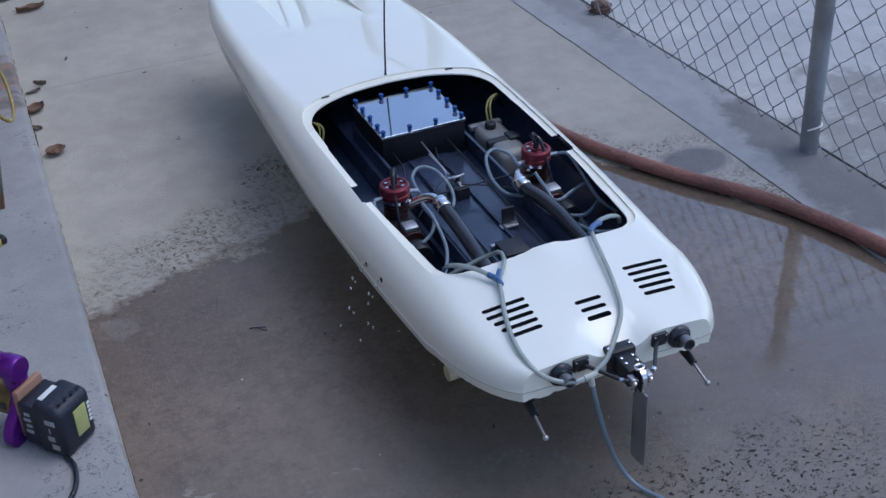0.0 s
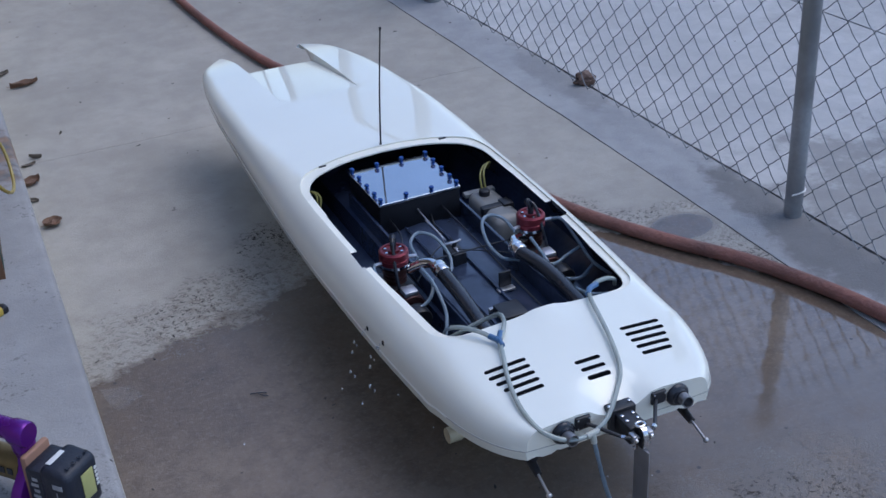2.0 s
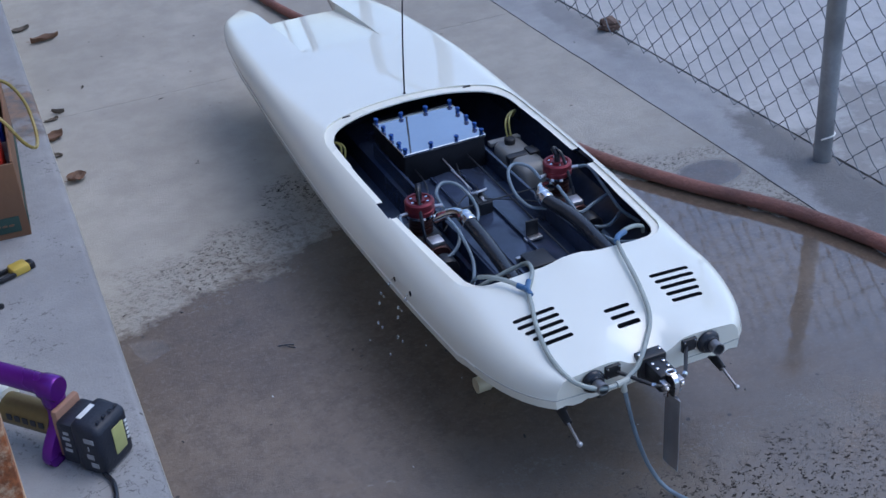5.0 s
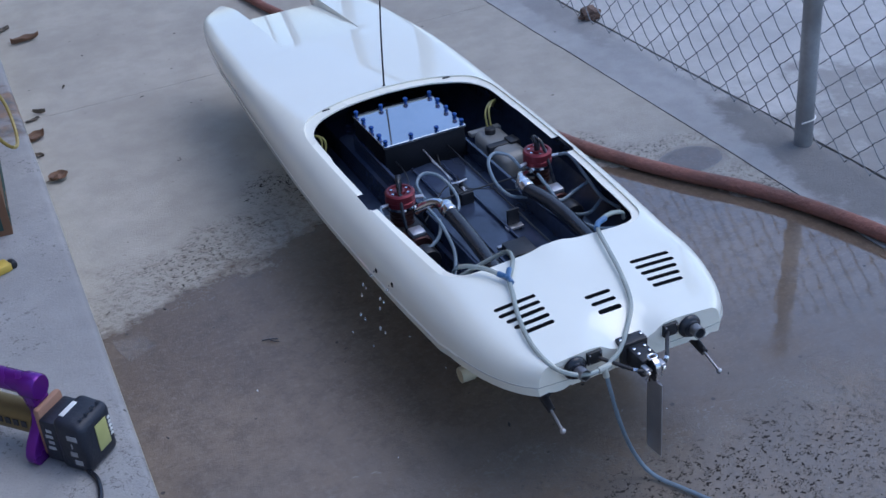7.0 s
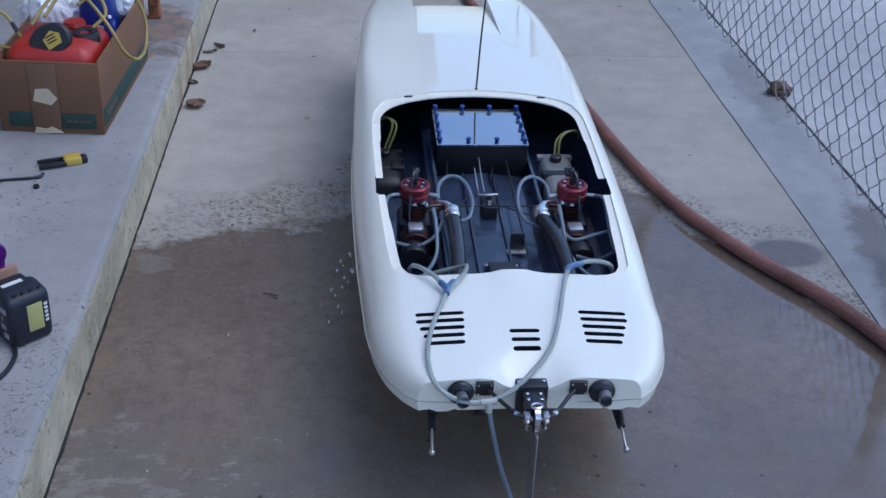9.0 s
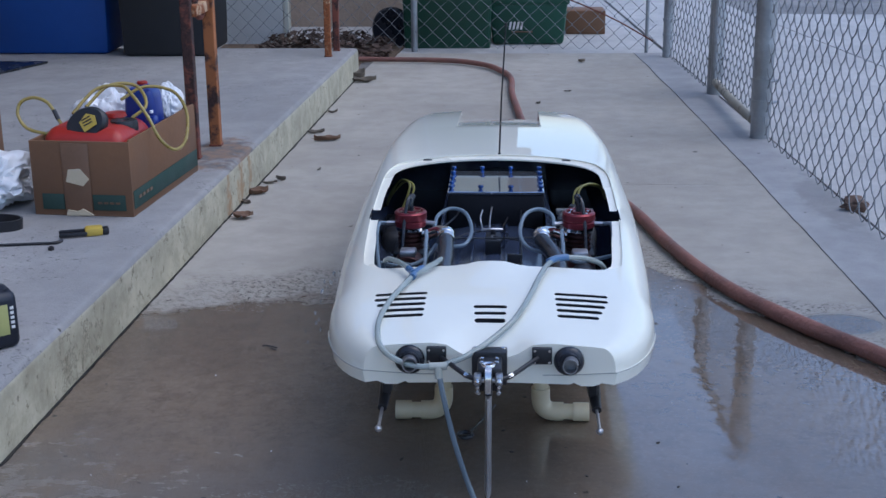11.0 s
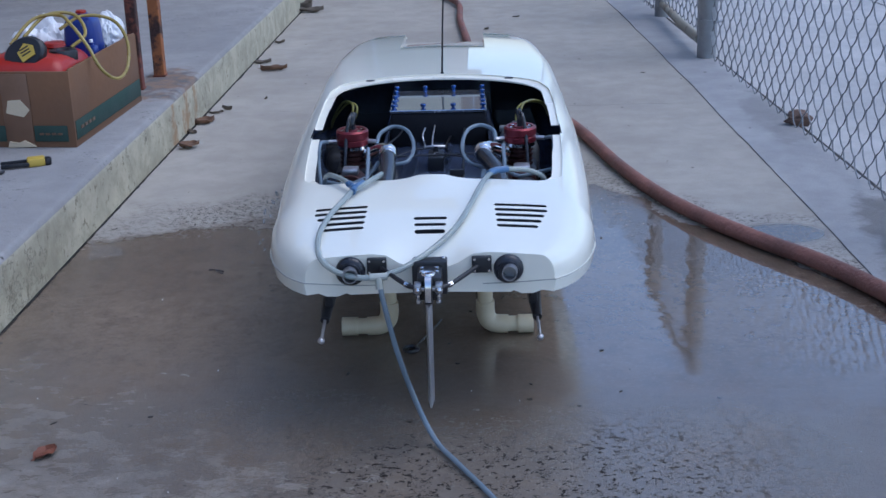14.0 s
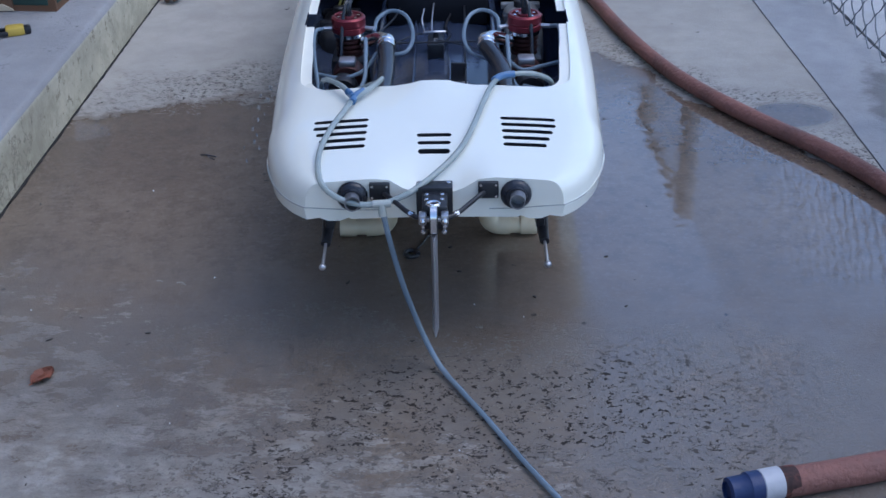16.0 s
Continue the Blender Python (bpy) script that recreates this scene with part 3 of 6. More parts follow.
def loft(bm, ys, off=0.0):
    rings = []
    for y in ys:
        half = section(y, off)
        ring = half + [(-x, z) for x, z in half[-2:0:-1]]
        rings.append([bm.verts.new((x, y, z)) for x, z in ring])
    for a, b in zip(rings, rings[1:]):
        for k in range(len(a)):
            bm.faces.new((a[k], a[(k + 1) % len(a)], b[(k + 1) % len(a)], b[k]))
    bm.faces.new(rings[0])
    bm.faces.new(rings[-1][::-1])
    return bm


def hatch(grow_side, grow_front, grow_rear):
    """The rounded outline of the opening in the deck."""
    side = [(0.2225 - grow_rear, 0.118 + grow_side * 0.4), (0.2245 - grow_rear, 0.134 + grow_side * 0.6), (0.2325 - grow_rear * 0.6, 0.148 + grow_side * 0.8), (0.246, 0.1558 + grow_side), (0.265, 0.1598 + grow_side), (0.35, 0.166 + grow_side), (0.5, 0.173 + grow_side), (0.66, 0.176 + grow_side), (0.735, 0.1755 + grow_side)]
    f = 0.834 + grow_front
    right = smoothed([(x, y, 0) for y, x in side], 4)
    nose = smoothed([(0.1755 + grow_side, 0.735, 0), (0.1725 + grow_side, 0.763 + grow_front * 0.4, 0), (0.157 + grow_side * 0.9, f - 0.043, 0), (0.13 + grow_side * 0.6, f - 0.023, 0), (0.075, f - 0.006, 0), (0, f, 0)], 5)
    pts = [(v.x, v.y) for v in right] + [(v.x, v.y) for v in nose[1:]]
    return pts + [(-x, y) for x, y in pts[-2::-1]]


def carve(ob, bm, material):
    """Cuts the closed shape bm out of ob; the cut faces take the material."""
    me = bpy.data.meshes.new("cut")
    bmesh.ops.recalc_face_normals(bm, faces=bm.faces[:])
    bm.to_mesh(me)
    bm.free()
    me.materials.append(material)
    cutter = new("cut", me)
    mod = ob.modifiers.new("cut", "BOOLEAN")
    mod.operation, mod.solver, mod.object, mod.material_mode = "DIFFERENCE", "EXACT", cutter, "TRANSFER"
    deps = bpy.context.evaluated_depsgraph_get()
    done = bpy.data.meshes.new_from_object(ob.evaluated_get(deps))
    ob.modifiers.clear()
    ob.data = done
    bpy.data.objects.remove(cutter)


boat = thing("model_boat", "white model catamaran with open engine bay on pipe stand", "model boat")
ys = [0, 0.008, 0.02, 0.04, 0.06, 0.08, 0.1, 0.12, 0.14, 0.152, 0.165, 0.18, 0.192, 0.205, 0.22, 0.235, 0.25, 0.27, 0.3, 0.34] + [0.4 + 0.05 * k for k in range(15)] + [1.12 + 0.015 * k for k in range(22)] + [1.45]
hull = part("hull", loft(bmesh.new(), ys), M_GEL, boat, "glossy white gelcoat hull and deck", smooth=0)
carve(hull, loft(bmesh.new(), [0.014, 0.03, 0.06, 0.1, 0.14, 0.17, 0.2, 0.24, 0.3] + [0.4 + 0.1 * k for k in range(7)] + [1.08], 0.007), M_INNER)


def deck_z(x, y):
    """Height of the deck at a place."""
    half = section(y)[:17]
    for (xa, za), (xb, zb) in zip(half, half[1:]):
        if xa <= abs(x) <= xb and xb > xa:
            return za + (zb - za) * (abs(x) - xa) / (xb - xa)
    return half[-1][1]


# a sunk ledge round the opening, then the opening itself
bm = prism(bmesh.new(), hatch(0.014, 0.017, 0.006), 0.24, 0.3)
for v in bm.verts:
    if v.co.z < 0.27:
        v.co.z = deck_z(v.co.x, v.co.y) - 0.0032
bmesh.ops.triangulate(bm, faces=[fc for fc in bm.faces if len(fc.verts) > 4])
carve(hull, bm, M_IVORY)
carve(hull, prism(bmesh.new(), hatch(0.0, 0.0, 0.0), 0.215, 0.3), M_IVORY)
bm = bmesh.new()
for s in (-1, 1):
    box(bm, s * 0.178 - 0.011, s * 0.178 + 0.011, 0.472, 0.528, 0.228, 0.3)
carve(hull, bm, M_INNER)


def slots(bm, rows, z):
    for y, x0, x1 in rows:
        n = 6
        r = 0.0036
        pts = [(x1 - r + r * math.sin(math.pi * k / n), y - r * math.cos(math.pi * k / n)) for k in range(n + 1)]
        pts += [(x0 + r - r * math.sin(math.pi * k / n), y + r * math.cos(math.pi * k / n)) for k in range(n + 1)]
        prism(bm, pts, z - 0.04, z + 0.03)


bm = bmesh.new()
for s in (-1, 1):
    rows = []
    for k in range(5):
        a, b = 0.0785 + 0.0005 * k, 0.1445 - 0.0045 * max(0, k - 1)
        rows.append((0.128 - 0.0143 * k, a if s > 0 else -b, b if s > 0 else -a))
    slots(bm, rows, 0.24)
slots(bm, [(0.089 - 0.0165 * k, -0.0205 + 0.001 * k, 0.0205 - 0.001 * k) for k in range(3)], 0.235)
carve(hull, bm, M_BLACK)
bm = bmesh.new()
for y, z in ((0.385, 0.1865), (0.329, 0.1915)):
    spun(bm, [(0, -0.02), (0.0044, -0.02), (0.0044, 0.02), (0, 0.02)], 12, Matrix.Translation((-0.218, y, z)) @ pose(0, 0, 0, 0, 90, 0))
carve(hull, bm, M_BLACK)
names = [m.name for m in hull.data.materials]
for poly in hull.data.polygons:
    if poly.center.y < 0.004 and poly.normal.y < -0.8 and names[poly.material_index] == M_GEL.name:
        poly.material_index = names.index(M_IVORY.name)
hull.data.polygons.foreach_set("use_smooth", [True] * len(hull.data.polygons))
hull.data.set_sharp_from_angle(angle=radians(26))


# bows: the two noses run on past the foredeck
def nose(s):
    bm = bmesh.new()
    rings = []
    for k in range(15):
        y = 1.45 + 0.135 * (1 - (1 - k / 14) ** 1.7)
        ring = section(y)[6:-2]
        rings.append([bm.verts.new((s * x, y, z)) for x, z in ring])
    for a, b in zip(rings, rings[1:]):
        for k in range(len(a)):
            bm.faces.new((a[k], a[(k + 1) % len(a)], b[(k + 1) % len(a)], b[k]))
    bm.faces.new(rings[0])
    tip = sum((v.co for v in rings[-1]), Vector()) / len(rings[-1])
    tip = bm.verts.new((tip.x, tip.y + 0.0025, tip.z + 0.001))
    for k in range(len(rings[-1])):
        bm.faces.new((rings[-1][k], rings[-1][(k + 1) % len(rings[-1])], tip))
    return part("bow", bm, M_GEL, boat, smooth=40)


nose(-1), nose(1)

# seam between deck and bottom, round the stern
M_SEAM = plain("seam_shadow", (0.34, 0.34, 0.31), 0.6)
for s in (-1, 1):
    pts = []
    for k in range(10):
        y = 0.128 * (1 - k / 9)
        x, z = section(y)[-8]
        pts.append((s * (x - 0.0002), y, z + 0.001))
    end = pts[-1]
    pts += [(s * (abs(end[0]) - 0.006), -0.0001, end[2]), (s * 0.09, -0.0001, 0.1865), (s * 0.062, -0.0001, 0.1865)]
    part("hull_seam", tube(bmesh.new(), pts, 0.0006, 6, 0), M_SEAM, boat)

# fittings of the boat
def both(make):
    for s in (-1, 1):
        make(s)


# clips in the ledge and the aerial
for x in (-0.122, 0.122):
    part("canopy_clip", box(bmesh.new(), x - 0.0075, x + 0.0075, 0.83, 0.8335, 0.247, 0.251, 0.0008), M_BLACK, boat)
bm = tube(bmesh.new(), [(0.004, 0.855, 0.24), (0.008, 0.852, 0.36), (0.015, 0.847, 0.485)], (0.0018, 0.0013), 8)
spun(bm, [(0, 0), (0.0022, 0), (0.0022, 0.006), (0, 0.007)], 10, Matrix.Translation((0.015, 0.847, 0.482)))
aerial = part("aerial", bm, M_BLACK, boat, "thin black whip aerial")
part("grommet", spun(bmesh.new(), [(0, 0.25), (0.0028, 0.25), (0.0028, 0.2565), (0.0016, 0.258), (0, 0.258)], 12, Matrix.Translation((0.0045, 0.855, 0))), M_RUBBER, aerial)

# radio box with its clear lid and a rim of thumb screws
M_LID = plain("polished_lid", (0.5, 0.53, 0.58), 0.06, metal=0.9, vary=0.1, scale=20, bump=0.0)
radio = part("radio_box", box(bmesh.new(), -0.079, 0.079, 0.667, 0.812, 0.172, 0.229, 0.004), plain("matt_black", (0.012, 0.013, 0.017), 0.7, vary=0.3, scale=60, spec=0.2), boat, "black radio box with bright lid")
lid = part("lid", box(bmesh.new(), -0.08, 0.08, 0.666, 0.813, 0.2295, 0.2345, 0.0012), M_LID, radio, "mirror bright metal lid", smooth=0)
knob = None
spots = [(x, y) for y in (0.672, 0.807) for x in (-0.074, -0.0247, 0.0247, 0.074)] + [(x, y) for x in (-0.074, 0.074) for y in (0.7, 0.735, 0.772)]
for x, y in spots:
    if knob is None:
        bm = spun(bmesh.new(), [(0, 0), (0.004, 0), (0.004, 0.0015), (0.0024, 0.002), (0.0024, 0.0045), (0.0046, 0.0055), (0.0046, 0.0085), (0.0038, 0.0095), (0, 0.0095)], 14)
        ob = knob = part("thumb_screw", bm, M_BLUE, radio, "blue anodised thumb screw")
    else:
        ob = new("thumb_screw", knob.data)
        ob.parent = radio
    ob.location = (x, y, 0.2345)

# ribs and rods on the black floor of the bay
for x in (-0.084, 0.084):
    part("stringer", box(bmesh.new(), x - 0.003, x + 0.003, 0.24, 0.8, 0.12, 0.2, 0.001), M_INNER, boat)
for x in (-0.034, 0.018):
    part("floor_rib", box(bmesh.new(), x - 0.002, x + 0.002, 0.25, 0.66, 0.178, 0.183, 0.0008), M_INNER, boat)
part("push_rod", tube(bmesh.new(), [(0.042, 0.668, 0.203), (0.041, 0.5, 0.202), (0.04, 0.285, 0.2)], 0.0015, 8), M_BLACK, boat)
part("push_rod", tube(bmesh.new(), [(-0.062, 0.5, 0.203), (0.0, 0.5, 0.204), (0.1, 0.492, 0.208)], 0.0014, 8), M_BLACK, boat)
part("bay_fin", box(bmesh.new(), 0.02, 0.042, 0.4, 0.404, 0.178, 0.209, 0.001), M_BLACK, boat)
part("fin_foot", box(bmesh.new(), 0.014, 0.044, 0.388, 0.4, 0.178, 0.182, 0.001), M_ALU, boat)
part("push_rod", tube(bmesh.new(), [(-0.006, 0.668, 0.208), (-0.008, 0.6, 0.207), (-0.008, 0.545, 0.206)], 0.0013, 8), M_ALU, boat, "bright control rod")
servo = part("steering_servo", box(bmesh.new(), -0.021, 0.021, 0.3, 0.345, 0.178, 0.192, 0.002), M_BLACK, boat)
part("servo_plate", box(bmesh.new(), -0.026, 0.026, 0.345, 0.352, 0.178, 0.184, 0.001), M_ALU, boat)
part("servo_arm", tube(bmesh.new(), [(-0.02, 0.53, 0.208), (-0.004, 0.524, 0.211), (0.012, 0.53, 0.209)], 0.0022, 8), M_ALU, boat)
part("servo_case", box(bmesh.new(), -0.014, 0.01, 0.5, 0.548, 0.178, 0.2, 0.002), M_BLACK, boat, "black servo case")
part("servo_horn", box(bmesh.new(), -0.005, 0.001, 0.506, 0.545, 0.2005, 0.203, 0.0008), M_ALU, boat, "dull alloy servo horn")
part("throttle_link", tube(bmesh.new(), [(-0.002, 0.542, 0.204), (-0.04, 0.52, 0.206), (-0.1, 0.46, 0.196)], 0.0011, 8), M_BLACK, boat)
part("throttle_link", tube(bmesh.new(), [(-0.002, 0.51, 0.204), (0.045, 0.475, 0.206), (0.11, 0.44, 0.196)], 0.0011, 8), M_BLACK, boat)
part("servo_cable", tube(bmesh.new(), [(0.008, 0.545, 0.186), (0.02, 0.59, 0.182), (0.012, 0.63, 0.182), (0.02, 0.668, 0.19)], 0.0016, 8), M_BLACK, boat)
part("throttle_cable", tube(bmesh.new(), [(-0.06, 0.668, 0.2), (-0.068, 0.6, 0.205), (-0.095, 0.53, 0.202), (-0.112, 0.5, 0.21)], 0.0014, 8), M_BLACK, boat)
part("servo_post", spun(bmesh.new(), [(0, 0.178), (0.004, 0.178), (0.004, 0.211), (0, 0.211)], 12, Matrix.Translation((-0.002, 0.525, 0))), M_BLACK, boat)
part("servo_link", tube(bmesh.new(), [(-0.018, 0.528, 0.208), (-0.022, 0.535, 0.225), (-0.02, 0.6, 0.221)], 0.0012, 8), M_ALU, boat)


def engine(s):
    x, y = 0.127 * s, 0.49
    eng = part("engine", box(bmesh.new(), x - 0.026, x + 0.026, y - 0.03, y + 0.035, 0.128, 0.192, 0.006), M_BLACK, boat, "engine with red cooling head")
    bm = bmesh.new()
    for k in range(5):
        spun(bm, [(0, 0), (0.02, 0), (0.02, 0.0035), (0.016, 0.0045), (0.016, 0.007), (0, 0.007)], 24, Matrix.Translation((x, y, 0.192 + 0.007 * k)))
    part("cylinder", bm, M_DARKALU, eng, "dark reddish finned cylinder")
    part("head_gasket", spun(bmesh.new(), [(0.017, 0.221), (0.0222, 0.221), (0.0222, 0.2262), (0.017, 0.2262)], 28, Matrix.Translation((x, y, 0))), M_CHROME, eng, "bright ring under the head")
    part("crankcase", spun(bmesh.new(), [(0, -0.02), (0.021, -0.02), (0.023, -0.016), (0.023, 0.016), (0.021, 0.02), (0, 0.02)], 22, Matrix.Translation((x, y - 0.052, 0.176)) @ pose(0, 0, 0, 90, 0, 0)), M_DARKALU, eng, "dark reddish crankcase")
    prof = [(0, 0.226), (0.0225, 0.226), (0.0245, 0.228), (0.0245, 0.235), (0.023, 0.236), (0.023, 0.2375), (0.0245, 0.2385), (0.0245, 0.2475), (0.022, 0.25), (0.019, 0.25), (0.018, 0.247), (0.01, 0.246), (0.009, 0.25), (0, 0.25)]
    head = part("cooling_head", spun(bmesh.new(), prof, 32, Matrix.Translation((x, y, 0))), M_RED, eng, "red anodised cooling head")
    bm = bmesh.new()
    for k in range(6):
        a = math.pi / 3 * k + 0.3
        spun(bm, [(0, 0.247), (0.0024, 0.247), (0.0024, 0.2495), (0, 0.2495)], 8, Matrix.Translation((x + 0.0145 * math.cos(a), y + 0.0145 * math.sin(a), 0)))
    part("bolt_ring", bm, M_CHROME, head)
    bm = tube(bmesh.new(), [(x, y, 0.248), (x, y + 0.001, 0.262), (x - 0.003 * s, y + 0.009, 0.272)], 0.0052, 10)
    part("plug_cap", bm, M_RUBBER, eng, "black rubber plug cap")
    part("plug_lead", tube(bmesh.new(), [(x - 0.003 * s, y + 0.009, 0.272), (x + 0.004 * s, y - 0.008, 0.265), (x + 0.009 * s, y - 0.028, 0.225), (x + 0.01 * s, y - 0.05, 0.18)], 0.0028, 8), M_RUBBER, eng)
    bm = tube(bmesh.new(), [(x - 0.02 * s, y - 0.012, 0.212), (x - 0.038 * s, y - 0.022, 0.222), (x - 0.05 * s, y - 0.034, 0.227), (x - 0.056 * s, y - 0.055, 0.226)], 0.0088, 14)
    part("header_pipe", bm, M_CHROME, eng, "polished exhaust elbow")
    bm = bmesh.new()
    m = Matrix.Translation((x - 0.0565 * s, y - 0.06, 0.2255)) @ pose(0, 0, 0, 97, 0, 0)
    spun(bm, [(0.0, -0.012), (0.0128, -0.012), (0.0136, -0.01), (0.0136, -0.004), (0.0122, -0.003), (0.0122, 0.003), (0.0136, 0.004), (0.0136, 0.01), (0.0128, 0.012), (0, 0.012)], 22, m)
    part("pipe_clamp", bm, M_CHROME, eng, "bright hose clamp")
    x2 = 0.072 if s < 0 else 0.094
    bm = tube(bmesh.new(), [(x - 0.0565 * s, y - 0.068, 0.2245), (s * (x2 - 0.004), 0.36, 0.215), (s * x2, 0.27, 0.206), (s * 0.09, 0.1, 0.203), (s * 0.092, 0.015, 0.2055)], 0.0118, 16)
    part("exhaust_hose", bm, M_WETHOSE, eng, "black exhaust hose")
    # carburettor side
    part("carburettor", box(bmesh.new(), x - 0.012, x + 0.012, y - 0.07, y - 0.045, 0.196, 0.206, 0.003), M_ALU, eng)
    part("air_filter", spun(bmesh.new(), [(0, -0.014), (0.019, -0.014), (0.021, -0.01), (0.021, 0.01), (0.019, 0.014), (0, 0.014)], 22, Matrix.Translation((x + 0.004 * s, y - 0.1, 0.176)) @ pose(0, 0, 0, 90, 0, 0)), M_BLACK, eng)
    part("fitting", tube(bmesh.new(), [(x + 0.024 * s, y - 0.004, 0.232), (x + 0.037 * s, y - 0.006, 0.232)], 0.0032, 8, 0), M_ALU, eng)
    part("fitting", tube(bmesh.new(), [(x - 0.024 * s, y - 0.004, 0.232), (x - 0.037 * s, y - 0.008, 0.232)], 0.0032, 8, 0), M_ALU, eng)


both(engine)


def tank(s):
    cx, lift, shift = (0.132, 0.0, 0.0) if s > 0 else (-0.151, -0.04, 0.1)
    bm = box(bmesh.new(), cx - 0.03, cx + 0.03, 0.57, 0.69, 0.13, 0.2, 0.014, 3)
    for v in bm.verts:
        if v.co.z > 0.18:
            v.co.y += 0.012 * (v.co.z - 0.18) / 0.03
            v.co.x = cx + (v.co.x - cx) * (1 - 0.12 * (v.co.z - 0.18) / 0.03)
    # left tank and its rim go black to imitate the shade inside the bay
    t = part("fuel_tank", bm, M_TANK if s > 0 else M_BLACK, boat, "grey plastic fuel tank with black strap" if s > 0 else "fuel tank under the deck, coloured black for shade")
    t.location = (-0.12 * shift, shift, lift)
    bm = box(bmesh.new(), cx - 0.0315, cx + 0.0315, 0.605, 0.622, 0.15, 0.202, 0.003)
    for v in bm.verts:
        if v.co.z > 0.18:
            v.co.y += 0.012
    part("strap", bm, M_BLACK, t)
    part("tank_rim", box(bmesh.new(), cx - 0.031, cx + 0.031, 0.692, 0.706, 0.188, 0.197, 0.002), M_TANK if s > 0 else M_BLACK, t)
    part("buckle", box(bmesh.new(), cx + 0.008, cx + 0.026, 0.612, 0.638, 0.1998, 0.2048, 0.0015), M_BLACK, t)
    part("tank_cap", spun(bmesh.new(), [(0, 0.199), (0.01, 0.199), (0.01, 0.209), (0.008, 0.211), (0, 0.211)], 16, Matrix.Translation((cx - 0.002, 0.672, 0))), M_BLACK, t)
    for k in range(2):
        d = 0.007 * k
        bm = tube(bmesh.new(), [(cx + s * (d - 0.004), 0.677, 0.208), (s * (0.132 + d), 0.692, 0.229 + d / 2 - lift / 2), (s * (0.15 + d), 0.715, 0.234 + d / 3 - lift / 2), (s * (0.176 + d / 2), 0.745, 0.222), (s * 0.188, 0.775, 0.195)], 0.002, 8)
        part("fuel_line", bm, M_OLIVE, t, "olive fuel line")


both(tank)

# water lines inside the bay
LINES = [
    [(-0.09, 0.478, 0.228), (-0.086, 0.515, 0.236), (-0.066, 0.532, 0.242), (-0.044, 0.517, 0.238), (-0.034, 0.48, 0.222), (-0.043, 0.45, 0.209), (-0.066, 0.445, 0.206)],
    [(-0.1, 0.44, 0.232), (-0.098, 0.4, 0.225), (-0.1, 0.35, 0.2), (-0.125, 0.3, 0.192), (-0.145, 0.268, 0.21), (-0.146, 0.252, 0.237), (-0.142, 0.24, 0.2485)],
    [(-0.164, 0.484, 0.232), (-0.173, 0.46, 0.236), (-0.172, 0.42, 0.222), (-0.163, 0.36, 0.2), (-0.15, 0.3, 0.188), (-0.12, 0.27, 0.188)],
    [(-0.17, 0.4, 0.196), (-0.13, 0.39, 0.193), (-0.1, 0.405, 0.2), (-0.085, 0.43, 0.214)],
    [(0.09, 0.478, 0.23), (0.087, 0.513, 0.238), (0.067, 0.53, 0.242), (0.047, 0.515, 0.237), (0.039, 0.477, 0.221), (0.049, 0.446, 0.207), (0.075, 0.434, 0.201)],
    [(0.1, 0.44, 0.234), (0.1, 0.4, 0.224), (0.103, 0.35, 0.205), (0.125, 0.3, 0.196), (0.155, 0.275, 0.2), (0.17, 0.27, 0.2)],
    [(0.164, 0.484, 0.232), (0.175, 0.465, 0.236), (0.174, 0.41, 0.222), (0.176, 0.365, 0.205), (0.19, 0.33, 0.195)],
    [(0.186, 0.42, 0.205), (0.15, 0.41, 0.2), (0.12, 0.4, 0.198), (0.1, 0.42, 0.205)],
    [(0.185, 0.38, 0.19), (0.15, 0.36, 0.185), (0.12, 0.37, 0.186)],
]
for pts in LINES:
    part("water_line", tube(bmesh.new(), pts, 0.003, 10, 6), M_TUBEBLUE, boat, "pale blue water line")

# water lines over the deck to the tee behind the transom
DECK = [
    [(-0.142, 0.24, 0.249), (-0.133, 0.222, 0.2565), (-0.115, 0.2, 0.2565), (-0.104, 0.178, 0.2545), (-0.1, 0.168, 0.253)],
    [(-0.142, 0.272, 0.205), (-0.12, 0.262, 0.219), (-0.094, 0.256, 0.231), (-0.074, 0.246, 0.243), (-0.067, 0.23, 0.2545), (-0.071, 0.208, 0.2575), (-0.083, 0.188, 0.256), (-0.098, 0.17, 0.253)],
    [(-0.1, 0.166, 0.253), (-0.108, 0.14, 0.2495), (-0.122, 0.1, 0.243), (-0.131, 0.06, 0.2355), (-0.132, 0.028, 0.228), (-0.125, -0.002, 0.2195), (-0.106, -0.019, 0.211), (-0.082, -0.025, 0.206), (-0.06, -0.023, 0.205)],
    [(0.153, 0.262, 0.225), (0.145, 0.254, 0.241), (0.125, 0.247, 0.251), (0.102, 0.237, 0.2555), (0.084, 0.223, 0.257)],
    [(0.08, 0.222, 0.257), (0.07, 0.195, 0.2565), (0.059, 0.15, 0.2535), (0.047, 0.1, 0.247), (0.03, 0.05, 0.2375), (0.004, 0.018, 0.224), (-0.026, -0.01, 0.213), (-0.056, -0.023, 0.205)],
    [(-0.058, -0.024, 0.203), (-0.051, -0.028, 0.165), (-0.037, -0.03, 0.105), (-0.017, -0.035, 0.045), (0.004, -0.054, 0.009), (0.029, -0.1, 0.0055), (0.055, -0.15, 0.005), (0.09, -0.222, 0.005), (0.13, -0.297, 0.005), (0.2, -0.42, 0.005)],
]
for k, pts in enumerate(DECK):
    part("deck_line", tube(bmesh.new(), pts, 0.0035 if k < 5 else 0.0032, 10, 7), M_TUBE if k < 5 else M_TUBEBLUE, boat, "cloudy clear water line")
